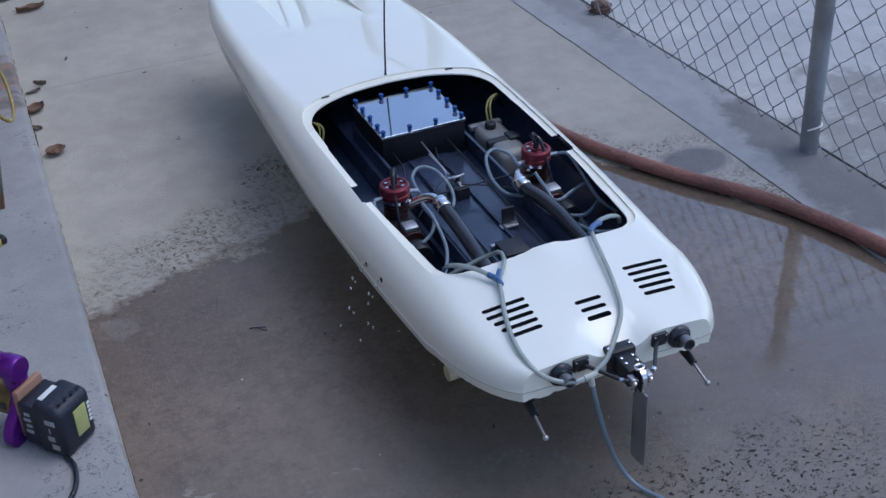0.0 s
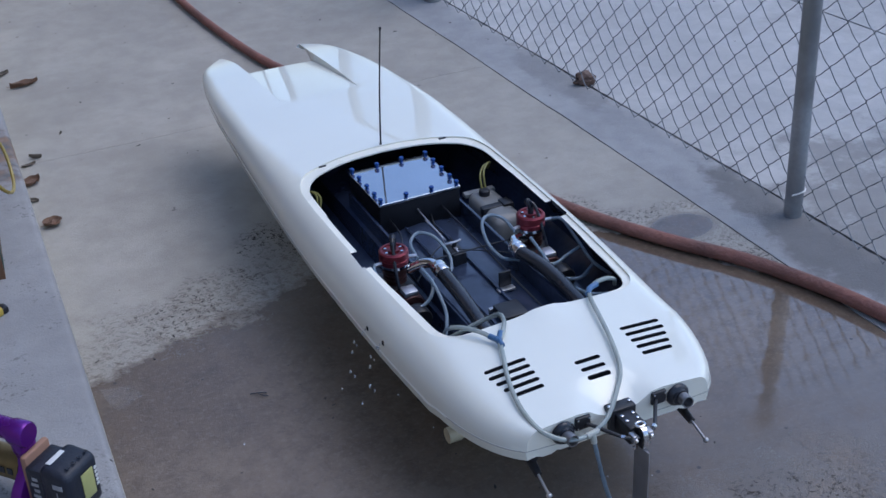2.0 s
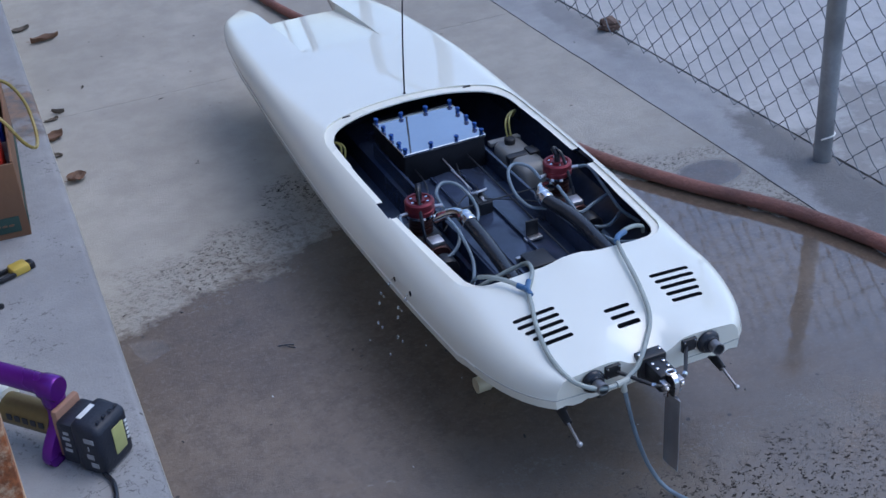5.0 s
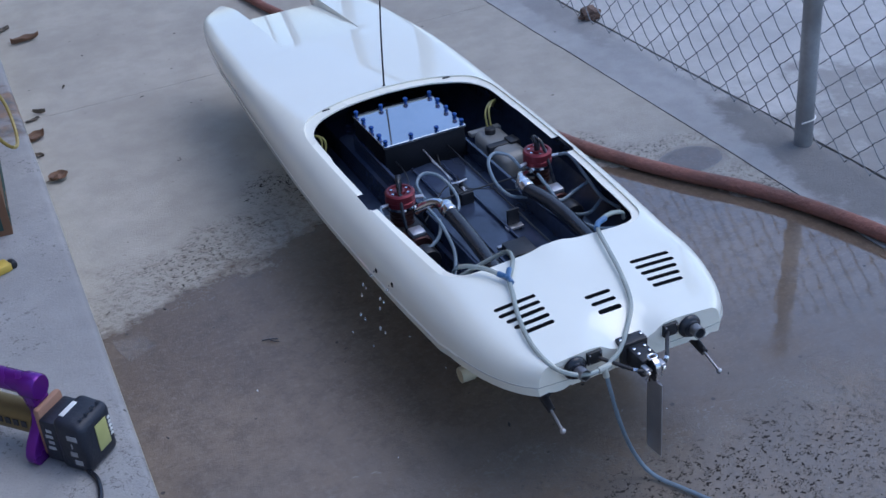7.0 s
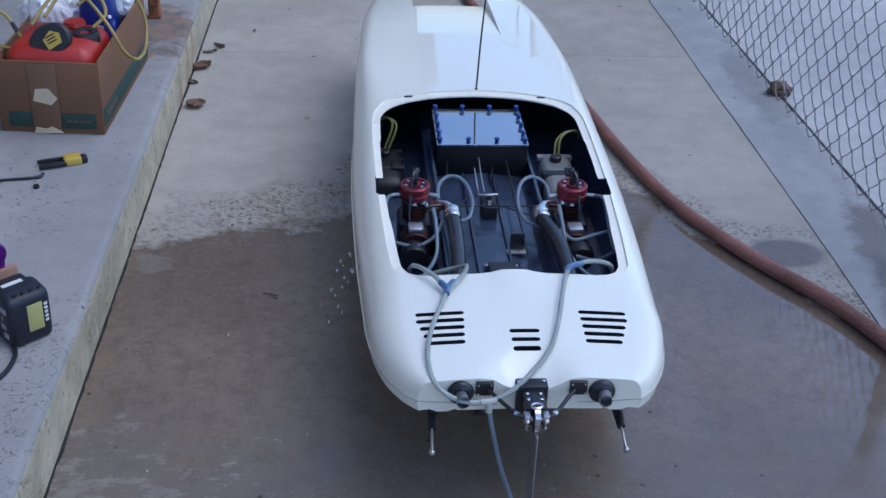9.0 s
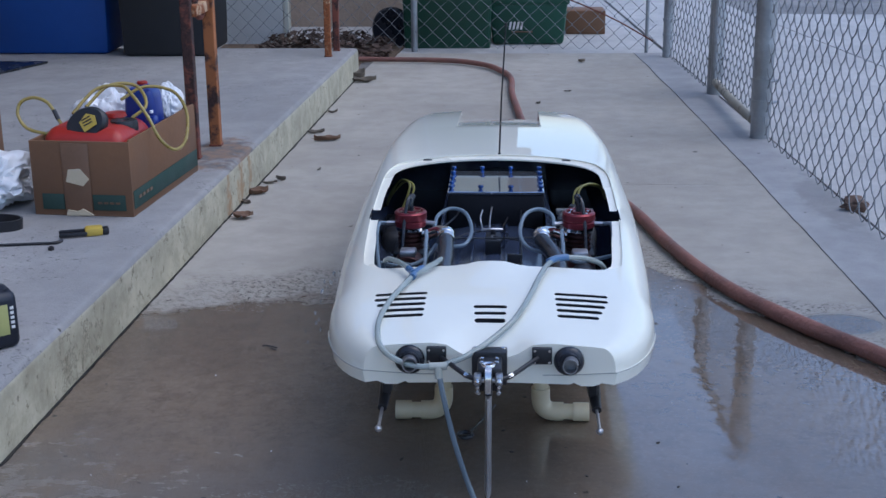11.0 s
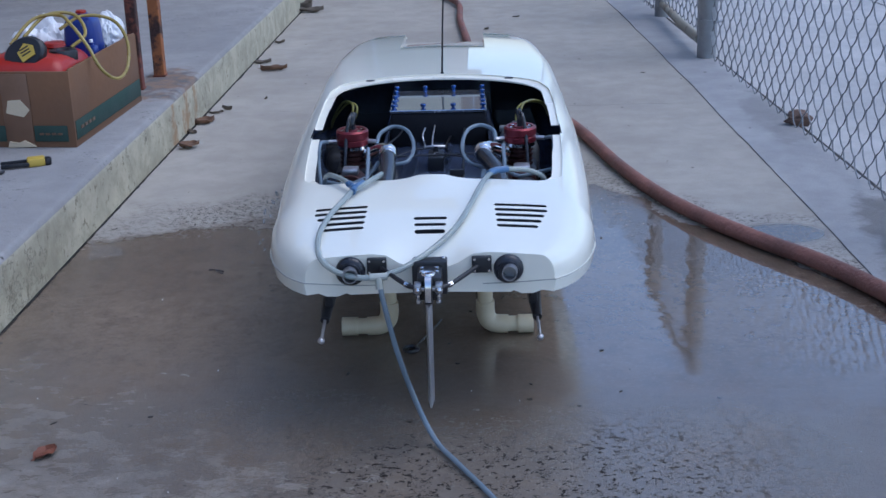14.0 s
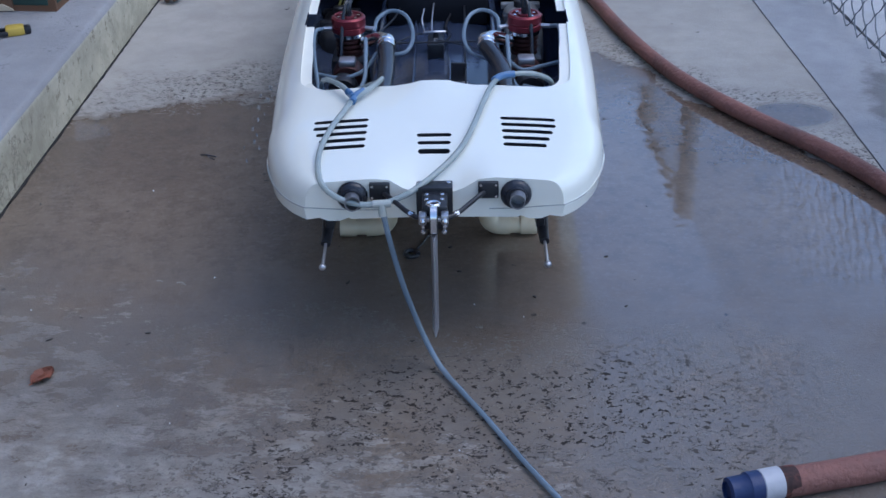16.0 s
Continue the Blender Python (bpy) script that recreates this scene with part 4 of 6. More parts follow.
for pts in ([(-0.1, 0.158, 0.2525), (-0.0995, 0.17, 0.254), (-0.107, 0.185, 0.2555)], [(-0.0995, 0.17, 0.254), (-0.088, 0.186, 0.256)], [(0.074, 0.212, 0.2575), (0.084, 0.224, 0.258), (0.1, 0.23, 0.258)]):
    part("hose_joint", tube(bmesh.new(), pts, 0.0045, 10, 3), M_FITBLUE, boat, "blue plastic hose joint")
bm = tube(bmesh.new(), [(-0.068, -0.0245, 0.2055), (-0.048, -0.022, 0.2055)], 0.0046, 10, 0)
part("hose_tee", tube(bm, [(-0.058, -0.024, 0.205), (-0.057, -0.027, 0.192)], 0.0046, 10, 0), plain("dull_tee", (0.38, 0.4, 0.36), 0.3), boat, "cream hose tee")


def stern(s):
    m = Matrix.Translation((s * 0.092, 0.0, 0.2055)) @ pose(0, 0, 0, 90, 0, 0)
    out = part("exhaust_outlet", spun(bmesh.new(), [(0, 0.002), (0.0175, 0.002), (0.0175, 0.005), (0.0155, 0.008), (0.0125, 0.0095), (0.012, 0.013), (0, 0.013)], 26, m), M_RUBBER, boat, "black rubber exhaust outlet")
    m = Matrix.Translation((s * 0.092 + (0.002 if s > 0 else 0.0), -0.012, 0.2065)) @ pose(0, 0, 0, 84, 0, -6 * s)
    part("tailpipe", spun(bmesh.new(), [(0.0074, -0.004), (0.0087, -0.004), (0.0087, 0.017), (0.0074, 0.017), (0.0074, 0.002), (0, 0.002)], 22, m), plain("sooty_alloy", (0.26, 0.26, 0.27), 0.42, metal=0.8, vary=0.35, scale=60) if s < 0 else bpy.data.materials["sooty_alloy"], out, "sooty alloy tailpipe")
    bm = box(bmesh.new(), s * 0.061 - 0.0115, s * 0.061 + 0.0115, -0.005, 0.004, 0.201, 0.221, 0.0015)
    plate = part("rod_seal", bm, M_BLACK, boat, "black rod seal plate")
    for dx, dz in ((-0.0085, -0.007), (0.0085, -0.007), (-0.0085, 0.007), (0.0085, 0.007)):
        part("screw", spun(bmesh.new(), [(0, 0.0045), (0.0016, 0.0045), (0.0016, 0.0062), (0, 0.0065)], 8, Matrix.Translation((s * 0.061 + dx, 0, 0.211 + dz)) @ pose(0, 0, 0, 90, 0, 0)), M_CHROME, plate)
    part("steering_rod", tube(bmesh.new(), [(s * 0.056, -0.004, 0.209), (s * 0.047, -0.016, 0.2075), (s * 0.026, -0.046, 0.2045), (s * 0.0145, -0.054, 0.203)], 0.0028, 10), M_BLACK, boat)
    part("rod_nut", tube(bmesh.new(), [(s * 0.0265, -0.0453, 0.2046), (s * 0.022, -0.0488, 0.204)], 0.0036, 6, 0), M_CHROME, boat)
    bm = box(bmesh.new(), s * 0.122 - 0.005, s * 0.122 + 0.005, 0.02, 0.07, 0.15, 0.176, 0.002)
    strut = part("shaft_strut", tube(bm, [(s * 0.1235, 0.06, 0.157), (s * 0.126, 0.004, 0.141)], (0.009, 0.0055), 14, 0), M_BLACK, boat)
    part("prop_shaft", tube(bmesh.new(), [(s * 0.126, 0.005, 0.141), (s * 0.1275, -0.028, 0.13)], 0.0019, 10, 0), M_ALU, strut, "thin bright prop shaft")
    part("shaft_nut", spun(bmesh.new(), [(0, -0.0045), (0.0026, -0.0035), (0.0042, -0.0012), (0.0042, 0.0012), (0.0026, 0.0035), (0, 0.0045)], 14, Matrix.Translation((s * 0.1276, -0.0295, 0.1295)) @ pose(0, 0, 0, 65, 0, 0)), M_ALU, strut)


both(stern)

# rudder and its bracket
bm = box(bmesh.new(), -0.02, 0.021, -0.008, 0.012, 0.176, 0.217, 0.002)
box(bm, -0.013, 0.015, -0.046, -0.006, 0.184, 0.2125, 0.003)
rudder = part("rudder_bracket", bm, M_BLACK, boat, "black rudder bracket with bolts")
for x, y in ((-0.008, -0.018), (0.009, -0.018), (-0.008, -0.03), (0.009, -0.03), (-0.016, 0.003), (0.016, 0.003)):
    part("bolt", spun(bmesh.new(), [(0, 0), (0.0026, 0), (0.0026, 0.002), (0.0012, 0.0026), (0, 0.0026)], 6, Matrix.Translation((x, y, 0.2125 if y < 0 else 0.217))), M_CHROME, rudder)
# pivot: an oval eye on top, a bright strip down the front, a clevis at each end of the tiller
bm = spun(bmesh.new(), [(0, 0.178), (0.004, 0.178), (0.004, 0.2165), (0, 0.2165)], 16, Matrix.Translation((0.0, -0.05, 0)))
part("pivot_pin", bm, M_DARKALU, rudder)
eye = [(0.0066 * math.cos(2 * math.pi * k / 20), 0.0052 * math.sin(2 * math.pi * k / 20) - 0.05, 0.2185) for k in range(21)]
part("pivot_eye", tube(bmesh.new(), eye, 0.0018, 8, 0), M_CHROME, rudder, "polished oval pivot eye")
bm = bmesh.new()
ARC = [(-0.055, 0.2185), (-0.0605, 0.2175), (-0.0645, 0.2135), (-0.0665, 0.208), (-0.067, 0.2), (-0.0665, 0.19)]
strip = []
for k, (y, z) in enumerate(ARC):
    w = 0.0037 - 0.0001 * k
    strip.append([bm.verts.new(q) for q in ((-w, y, z), (w, y, z), (w, y + 0.003, z - 0.0015), (-w, y + 0.003, z - 0.0015))])
for p, q in zip(strip, strip[1:]):
    for k in range(4):
        bm.faces.new((p[k], p[(k + 1) % 4], q[(k + 1) % 4], q[k]))
bm.faces.new(strip[0]), bm.faces.new(strip[-1])
part("pivot_strap", bm, M_CHROME, rudder, "polished strap down the rudder pivot")
part("pivot_core", box(bmesh.new(), -0.0045, 0.0045, -0.0635, -0.046, 0.186, 0.214, 0.002), M_BLACK, rudder)
part("tiller", box(bmesh.new(), -0.0115, 0.0115, -0.058, -0.05, 0.2, 0.204, 0.001), M_ALU, rudder)
for x in (-0.012, 0.012):
    clevis = part("clevis", box(bmesh.new(), x - 0.0042, x + 0.0042, -0.06, -0.046, 0.1975, 0.2085, 0.0015), M_ALU, rudder, "bright clevis block")
    part("ball", spun(bmesh.new(), [(0, -0.0036), (0.0026, -0.0026), (0.0036, 0), (0.0026, 0.0026), (0, 0.0036)], 14, Matrix.Translation((x, -0.061, 0.203))), M_CHROME, clevis)
for x, z in ((-0.0115, 0.193), (0.0, 0.193), (0.0115, 0.193), (-0.0115, 0.186), (0.0115, 0.186)):
    part("bolt", spun(bmesh.new(), [(0, 0), (0.0029, 0), (0.0029, 0.0028), (0, 0.0032)], 6, Matrix.Translation((x, -0.056, z))), M_CHROME, rudder)
for x in (-0.0115, 0.0115):
    part("bolt_shank", tube(bmesh.new(), [(x, -0.056, 0.185), (x, -0.056, 0.199)], 0.0018, 8, 0), M_ALU, rudder)
bm = bmesh.new()
prism(bm, [(-0.0008, -0.075), (0.0008, -0.075), (0.0036, -0.056), (0.0036, -0.044), (-0.0036, -0.044), (-0.0036, -0.056)], 0.064, 0.186)
for v in bm.verts:
    if v.co.z < 0.1:
        v.co.y -= 0.002
part("rudder_blade", bm, M_ALU, rudder, "dull alloy rudder blade")

# beads of cooling water falling from the two side outlets
M_WATER = plain("water", (0.8, 0.83, 0.86), 0.03, vary=0.05, bump=0.0, trans=0.8)
for y, z, out in ((0.385, 0.1865, 0.062), (0.329, 0.1915, 0.045)):
    bm = bmesh.new()
    for k in range(9):
        u = 0.05 + 0.085 * k + 0.035 * math.sin(k * 2.3)
        q = (-0.221 - out * u + 0.014 * u * math.sin(k * 3.7), y - 0.02 * u + 0.012 * u * math.sin(k * 5.1), z + 0.022 * u - 0.205 * u * u)
        t = bmesh.new()
        bmesh.ops.create_icosphere(t, subdivisions=1, radius=0.0015 + 0.0011 * abs(math.sin(k * 7.1)))
        add(bm, t, Matrix.Translation(q) @ Matrix.Diagonal((0.8, 0.8, 1.6, 1)))
    tagged(part("water_beads", bm, M_WATER, boat, "falling beads of cooling water"), kind="stuff")


# stand of plastic pipe
stand = thing("pipe_stand", "cream plastic pipe stand under the boat", "stand", at=(0, 0.285, 0))
for y in (0.0, 0.74):
    for s in (-1, 1):
        bm = tube(bmesh.new(), [(s * 0.068, y, 0.166), (s * 0.068, y, 0.04)], 0.0108, 16, 0)
        part("upright", bm, M_PVC, stand)
        el = tube(bmesh.new(), [(s * 0.068, y, 0.05), (s * 0.0682, y, 0.033), (s * 0.072, y, 0.021), (s * 0.082, y, 0.0145), (s * 0.1, y, 0.0135)], 0.0132, 18, 5)
        part("elbow", el, M_PVC, stand)
        bm = tube(bmesh.new(), [(s * 0.097, y, 0.0135), (s * 0.118, y, 0.0135)], 0.0112, 16, 0)
        part("pipe", bm, M_PVC, stand)
        part("coupling", tube(bmesh.new(), [(s * 0.114, y, 0.0135), (s * 0.136, y, 0.0135)], 0.0132, 18, 0), M_PVC, stand)
    part("crossbar", tube(bmesh.new(), [(-0.068, y, 0.158), (0.068, y, 0.158)], 0.0108, 16, 0), M_PVC, stand)


# ---- fences ----
def quick_mesh(p0, p1, z0, z1, cell=0.067, r=0.0016):
    """Chain link between two points on the ground: upright, softly bent zigzag wires hooked into their neighbours."""
    a, b = Vector((*p0, 0)), Vector((*p1, 0))
    d = (b - a).normalized()
    nrm = d.cross(Vector((0, 0, 1)))
    n, rows = int((b - a).length / (cell / 2)), int((z1 - z0) / (cell / 2))
    verts, faces = [], []
    for k in range(n):
        base, count = len(verts), 0
        for j in range(rows):
            s0 = -1 if (j + k) % 2 else 1
            for u, side in ((0.0, 0.54), (0.09, 0.49), (0.25, 0.26), (0.5, 0.0), (0.75, -0.26), (0.91, -0.49)):
                wob = noise.noise(Vector((k * 0.31, j * 0.17 + u * 0.17, p0[0]))) * 0.007
                out = s0 * 0.003 * math.sin(math.pi * u) + 0.0016 * s0 * (1 - 2 * u)
                q = a + d * ((k + 0.5 + s0 * side) * cell / 2 + wob) + nrm * out + Vector((0, 0, z0 + (j + u) * cell / 2))
                verts += [q + nrm * r, q + d * r, q - nrm * r, q - d * r]
                count += 1
        for j in range(count - 1):
            for i in range(4):
                u, v = base + 4 * j + i, base + 4 * j + (i + 1) % 4
                faces.append((u, v, v + 4, u + 4))
    me = bpy.data.meshes.new("mesh")
    me.from_pydata([tuple(v) for v in verts], [], faces)
    me.materials.append(M_WIRE)
    return me


FENCE_H = 0.96


def post(x, y, r, parent, lean=0.0, bands=()):
    bm = spun(bmesh.new(), [(r, -0.02), (r, FENCE_H), (r * 1.06, FENCE_H), (r * 1.06, FENCE_H + 0.012), (r * 0.6, FENCE_H + 0.03), (0, FENCE_H + 0.034)], 24)
    bmesh.ops.transform(bm, matrix=Matrix.Translation((x, y, 0)) @ pose(0, 0, 0, 0, lean, 0), verts=bm.verts[:])
    p = part("post", bm, M_GALV, parent)
    for z in bands:
        part("band", spun(bmesh.new(), [(r, z - 0.005), (r + 0.003, z - 0.005), (r + 0.003, z + 0.005), (r, z + 0.005)], 24, Matrix.Translation((x + math.tan(radians(lean)) * z, y, 0))), M_GALV, p)
        part("band_bolt", tube(bmesh.new(), [(x + math.tan(radians(lean)) * z + r * 0.5, y - r - 0.004, z), (x + math.tan(radians(lean)) * z + r + 0.012, y - r * 0.4, z)], 0.004, 8, 0), M_GALV, p)
    return p


def mesh_part(parent, p0, p1, z0=0.006, z1=FENCE_H, cell=0.067, r=0.0016):
    ob = new("wire_mesh", quick_mesh(p0, p1, z0, z1, cell, r))
    ob.parent = parent
    ob["kind"] = "stuff"
    return ob


fence = thing("chain_link_fence", "grey galvanised chain link fence beside the walkway", "fence")
post(0.811, 0.62, 0.0185, fence, -1.2)
part("wire_tie", tube(bmesh.new(), [(0.79, 0.605, 0.058), (0.811, 0.6, 0.062), (0.828, 0.61, 0.06), (0.84, 0.63, 0.056)], 0.0018, 6), M_WHITEWALL, fence, "white wire tie")
post(FENCE_X(-1.0), -1.0, 0.0185, fence)
post(0.724, 2.2, 0.0265, fence, 0, (0.105, 0.165, 0.5))
mesh_part(fence, (FENCE_X(-2.2), -2.2), (0.73, 2.19))
part("top_wire", tube(bmesh.new(), [(FENCE_X(-2.2), -2.2, FENCE_H - 0.01), (FENCE_X(0.0), 0.0, FENCE_H - 0.016), (FENCE_X(2.2), 2.2, FENCE_H - 0.008)], 0.002, 6, 4), M_GALV, fence)

gate = thing("fence_gate", "narrow chain link gate with a weathered bottom rail", "gate")
part("bottom_rail", tube(bmesh.new(), [(0.71, 2.24, 0.045), (0.7, 2.55, 0.047), (0.697, 2.86, 0.05)], 0.0135, 14), peeling("weathered_rail", (0.38, 0.35, 0.28), (0.25, 0.2, 0.15), 0.5, 0.65), gate, "weathered ivory bottom rail")
part("stile", tube(bmesh.new(), [(0.716, 2.25, 0.04), (0.716, 2.25, FENCE_H)], 0.0125, 14, 0), M_GALV, gate)
part("stile", tube(bmesh.new(), [(0.692, 2.85, 0.04), (0.692, 2.85, FENCE_H)], 0.0125, 14, 0), M_GALV, gate)
part("top_rail", tube(bmesh.new(), [(0.716, 2.25, FENCE_H), (0.692, 2.85, FENCE_H)], 0.0125, 14, 0), M_GALV, gate)
mesh_part(gate, (0.716, 2.26), (0.692, 2.84), 0.06, FENCE_H, 0.058, 0.0018)

fence2 = thing("chain_link_fence", "grey chain link fence between gate and corner post", "fence")
post(0.703, 2.9, 0.0255, fence2, 0, (0.12,))
post(0.643, 3.72, 0.02, fence2, 0, (0.09, 0.15))
mesh_part(fence2, (0.692, 2.93), (0.646, 3.7))

fence3 = thing("chain_link_fence", "chain link fence across the end of the walkway", "fence")
post(-0.37, 3.93, 0.0135, fence3)
post(0.575, 3.87, 0.0075, fence3)
post(-1.3, 3.97, 0.0135, fence3)
mesh_part(fence3, (-1.6, 3.985), (0.63, 3.865), 0.01)
part("brace_rod", tube(bmesh.new(), [(0.6, 3.86, 0.045), (0.47, 3.87, 0.118), (0.36, 3.875, 0.17), (0.2, 3.882, 0.235)], 0.0028, 8), M_RUST, fence3, "thin rusty brace rod")


# ---- the hose ----
hose = thing("garden_hose", "faded red rubber garden hose lying across the walkway", "hose")
HOSE = [(-0.62, 3.6), (-0.45, 3.585), (-0.286, 3.57), (-0.16, 3.53), (-0.06, 3.43), (0.0, 3.28), (0.028, 3.12), (0.03, 2.85), (0.045, 2.594), (0.06, 2.371), (0.092, 2.093), (0.13, 1.9), (0.2, 1.68), (0.26, 1.5), (0.303, 1.33), (0.345, 1.1), (0.395, 0.9), (0.4475, 0.766), (0.523, 0.628), (0.59, 0.526), (0.637, 0.434), (0.688, 0.285), (0.728, 0.08), (0.72, -0.12), (0.62, -0.205), (0.456, -0.251), (0.352, -0.2765)]
part("hose_body", tube(bmesh.new(), [(x, y, 0.0142 + (0.002 if 0.69 - 0.03 * y < x else 0)) for x, y in HOSE], (0.009, 0.0155), 14, 8), M_HOSE, hose)
m = Matrix.Translation((0.35, -0.277, 0.0165)) @ pose(0, 0, 0, 90, 0, -75.5)
part("ferrule", spun(bmesh.new(), [(0.0, -0.012), (0.015, -0.012), (0.0155, 0.004), (0.014, 0.006), (0, 0.006)], 20, m), M_RUST, hose)
part("collar", spun(bmesh.new(), [(0, 0.005), (0.0165, 0.005), (0.0165, 0.026), (0.0145, 0.028), (0, 0.028)], 20, m), plain("grey_collar", (0.42, 0.42, 0.44), 0.5), hose, "pale grey plastic collar")
bm = spun(bmesh.new(), [(0, 0.027), (0.0165, 0.027), (0.0165, 0.04), (0.015, 0.042), (0.0145, 0.06), (0.011, 0.062), (0.011, 0.058), (0, 0.058)], 12, m)
part("coupling", bm, plain("navy_coupling", (0.01, 0.025, 0.09), 0.45), hose, "dark blue hose coupling")


# ---- porch posts ----
def rust_post(x, y, w, material, label):
    t = thing("porch_post", label, "post", "rusted porch posts", (x, y, PORCH_Z))
    bm = bmesh.new()
    box(bm, -w, w, -w, w, 0, 2.5, 0.003)
    part("bar", bm, material, t, smooth=0)
    part("foot", box(bmesh.new(), -w - 0.002, w + 0.002, -w - 0.002, w + 0.002, 0, 0.004, 0.001), M_RUST, t)
    return t


for x, y, w, mt in ((-0.7, 1.478, 0.012, M_RUST), (-0.682, 1.618, 0.013, M_RUST3), (-0.607, 3.06, 0.011, M_RUST2), (-0.596, 3.2, 0.011, M_RUST), (-0.822, -0.6, 0.017, M_RUST2)):
    rust_post(x, y, w, mt, "rusted steel porch post with flaking paint")


brace = thing("post_brace", "flaking steel strap between the porch posts", "bracket", at=(-0.691, 1.548, 0.0))
part("strap", box(bmesh.new(), -0.014, 0.014, -0.068, 0.068, 0.425, 0.45, 0.003), M_RUST2, brace)
part("scroll", tube(bmesh.new(), [(0, 0.055, 0.43), (0, 0.03, 0.415), (0, 0.0, 0.42), (0, -0.02, 0.44), (0, -0.01, 0.462), (0, 0.012, 0.46)], 0.007, 8), M_RUST, brace)


# ---- the box on the porch ----
M_GREENPRINT = plain("green_print", (0.03, 0.066, 0.052), 0.85, vary=0.2, scale=40, bump=0.1)
M_TAPE = plain("worn_tape", (0.19, 0.105, 0.062), 0.45, vary=0.2, scale=30, bump=0.1)
M_PAPER = plain("torn_paper", (0.62, 0.52, 0.36), 0.9, vary=0.1, scale=40, bump=0.2)
M_JUG = plain("red_jug_plastic", (0.36, 0.022, 0.014), 0.35, vary=0.15, scale=30, bump=0.05)
M_LABEL = plain("yellow_label", (0.52, 0.37, 0.06), 0.5, vary=0.1, scale=60, bump=0.0)
M_BAG = plain("white_bag_plastic", (0.75, 0.76, 0.78), 0.35, vary=0.06, scale=30, bump=0.3)
M_BOTTLE = plain("blue_bottle_plastic", (0.008, 0.03, 0.22), 0.3, vary=0.15, scale=30, bump=0.0)
BOX = Matrix.Translation((-0.7985, 0.977, PORCH_Z)) @ pose(0, 0, 0, 0, 0, -5.0)
carton = thing("cardboard_box", "open brown cardboard box with green print, full of bottles", "box")
carton.matrix_world = BOX


def panel(x0, x1, y0, y1, z0, z1, name="panel", material=None, label=""):
    return part(name, box(bmesh.new(), x0, x1, y0, y1, z0, z1, 0.0012), material or M_CARD, carton, label)


W, D, HT = 0.1, 0.39, 0.147
panel(-W, W, 0, D, 0.0, 0.004, "bottom")
panel(-W, W, 0, 0.005, 0.003, HT, "front_panel")
panel(-W, W, D - 0.005, D, 0.003, HT, "back_panel")
panel(-W, -W + 0.005, 0.004, D - 0.004, 0.003, HT, "side_panel")
panel(W - 0.005, W, 0.004, D - 0.004, 0.003, HT + 0.003, "side_panel")
panel(-0.082, -0.037, -0.0012, 0.0002, 0.012, 0.043, "printed_band", M_GREENPRINT)
panel(0.02, 0.086, -0.0012, 0.0002, 0.012, 0.043, "printed_band", M_GREENPRINT)
panel(W - 0.0002, W + 0.0012, 0.006, D - 0.004, 0.014, 0.05, "printed_band", M_GREENPRINT)
for k in range(4):
    panel(0.03 + 0.012 * k, 0.039 + 0.012 * k, -0.002, -0.001, 0.025, 0.029, "print_bar", M_TAPE)
    panel(W + 0.001, W + 0.002, 0.03 + 0.02 * k, 0.044 + 0.02 * k, 0.03, 0.036, "print_bar", M_TAPE)
panel(-0.036, 0.019, -0.0022, -0.001, 0.004, HT - 0.004, "tape", M_TAPE, "worn translucent tape")
bm = prism(bmesh.new(), [(-0.03, 0.068), (-0.024, 0.092), (0.0, 0.094), (0.017, 0.074), (0.004, 0.06)], -0.0035, -0.0024)
for v in bm.verts:
    v.co = Vector((v.co.x, v.co.z, v.co.y))
part("paper_patch", bm, M_PAPER, carton, "torn pale paper patch", smooth=0)
bm = prism(bmesh.new(), [(-0.034, 0.0), (-0.03, 0.012), (-0.012, 0.009), (0.0, 0.014), (0.012, 0.008), (0.022, 0.002)], -0.006, -0.0024)
for v in bm.verts:
    v.co = Vector((v.co.x, v.co.z, v.co.y + 0.001))
part("torn_flap", bm, M_PAPER, carton, smooth=0)


def crumple(bm, centre, radii, seed, amp=0.26, sub=5, freq=1.5):
    t = bmesh.new()
    bmesh.ops.create_icosphere(t, subdivisions=sub, radius=1.0)
    for v in t.verts:
        q = v.co * freq + Vector((seed * 7.3, seed * 3.1, seed))
        k = 1 + amp * noise.noise(q) - amp * 0.8 * abs(noise.noise(q * 2.3)) - amp * 0.45 * abs(noise.noise(q * 4.6))
        v.co = Vector((v.co.x * radii[0] * k + centre[0], v.co.y * radii[1] * k + centre[1], v.co.z * radii[2] * k + centre[2]))
    return add(bm, t)


def at_box(t):
    t.matrix_world = BOX
    return t


# fuel jug
jug = at_box(thing("fuel_jug", "red plastic fuel jug with black cap in the box", "fuel can"))
bm = box(bmesh.new(), -0.085, 0.082, 0.012, 0.19, 0.006, 0.16, 0.026, 4)
for v in bm.verts:
    if v.co.z > 0.12:
        k = (v.co.z - 0.12) / 0.04
        v.co.z += 0.016 * max(0, 1 - abs(v.co.x + 0.01) / 0.09) * k
        v.co.y = 0.09 + (v.co.y - 0.09) * (1 - 0.18 * k)
part("body", bm, M_JUG, jug)
bm = spun(bmesh.new(), [(0, -0.01), (0.03, -0.012), (0.034, -0.006), (0.034, 0.006), (0.03, 0.012), (0, 0.014)], 26)
for v in bm.verts:
    v.co.x *= 1.25
m = Matrix.Translation((-0.0, 0.05, 0.168)) @ pose(0, 0, 0, 62, -28, 12)
bmesh.ops.transform(bm, matrix=m, verts=bm.verts[:])
cap = part("spout_cap", bm, M_BLACK, jug, "black oval spout cap")
t = bmesh.new()
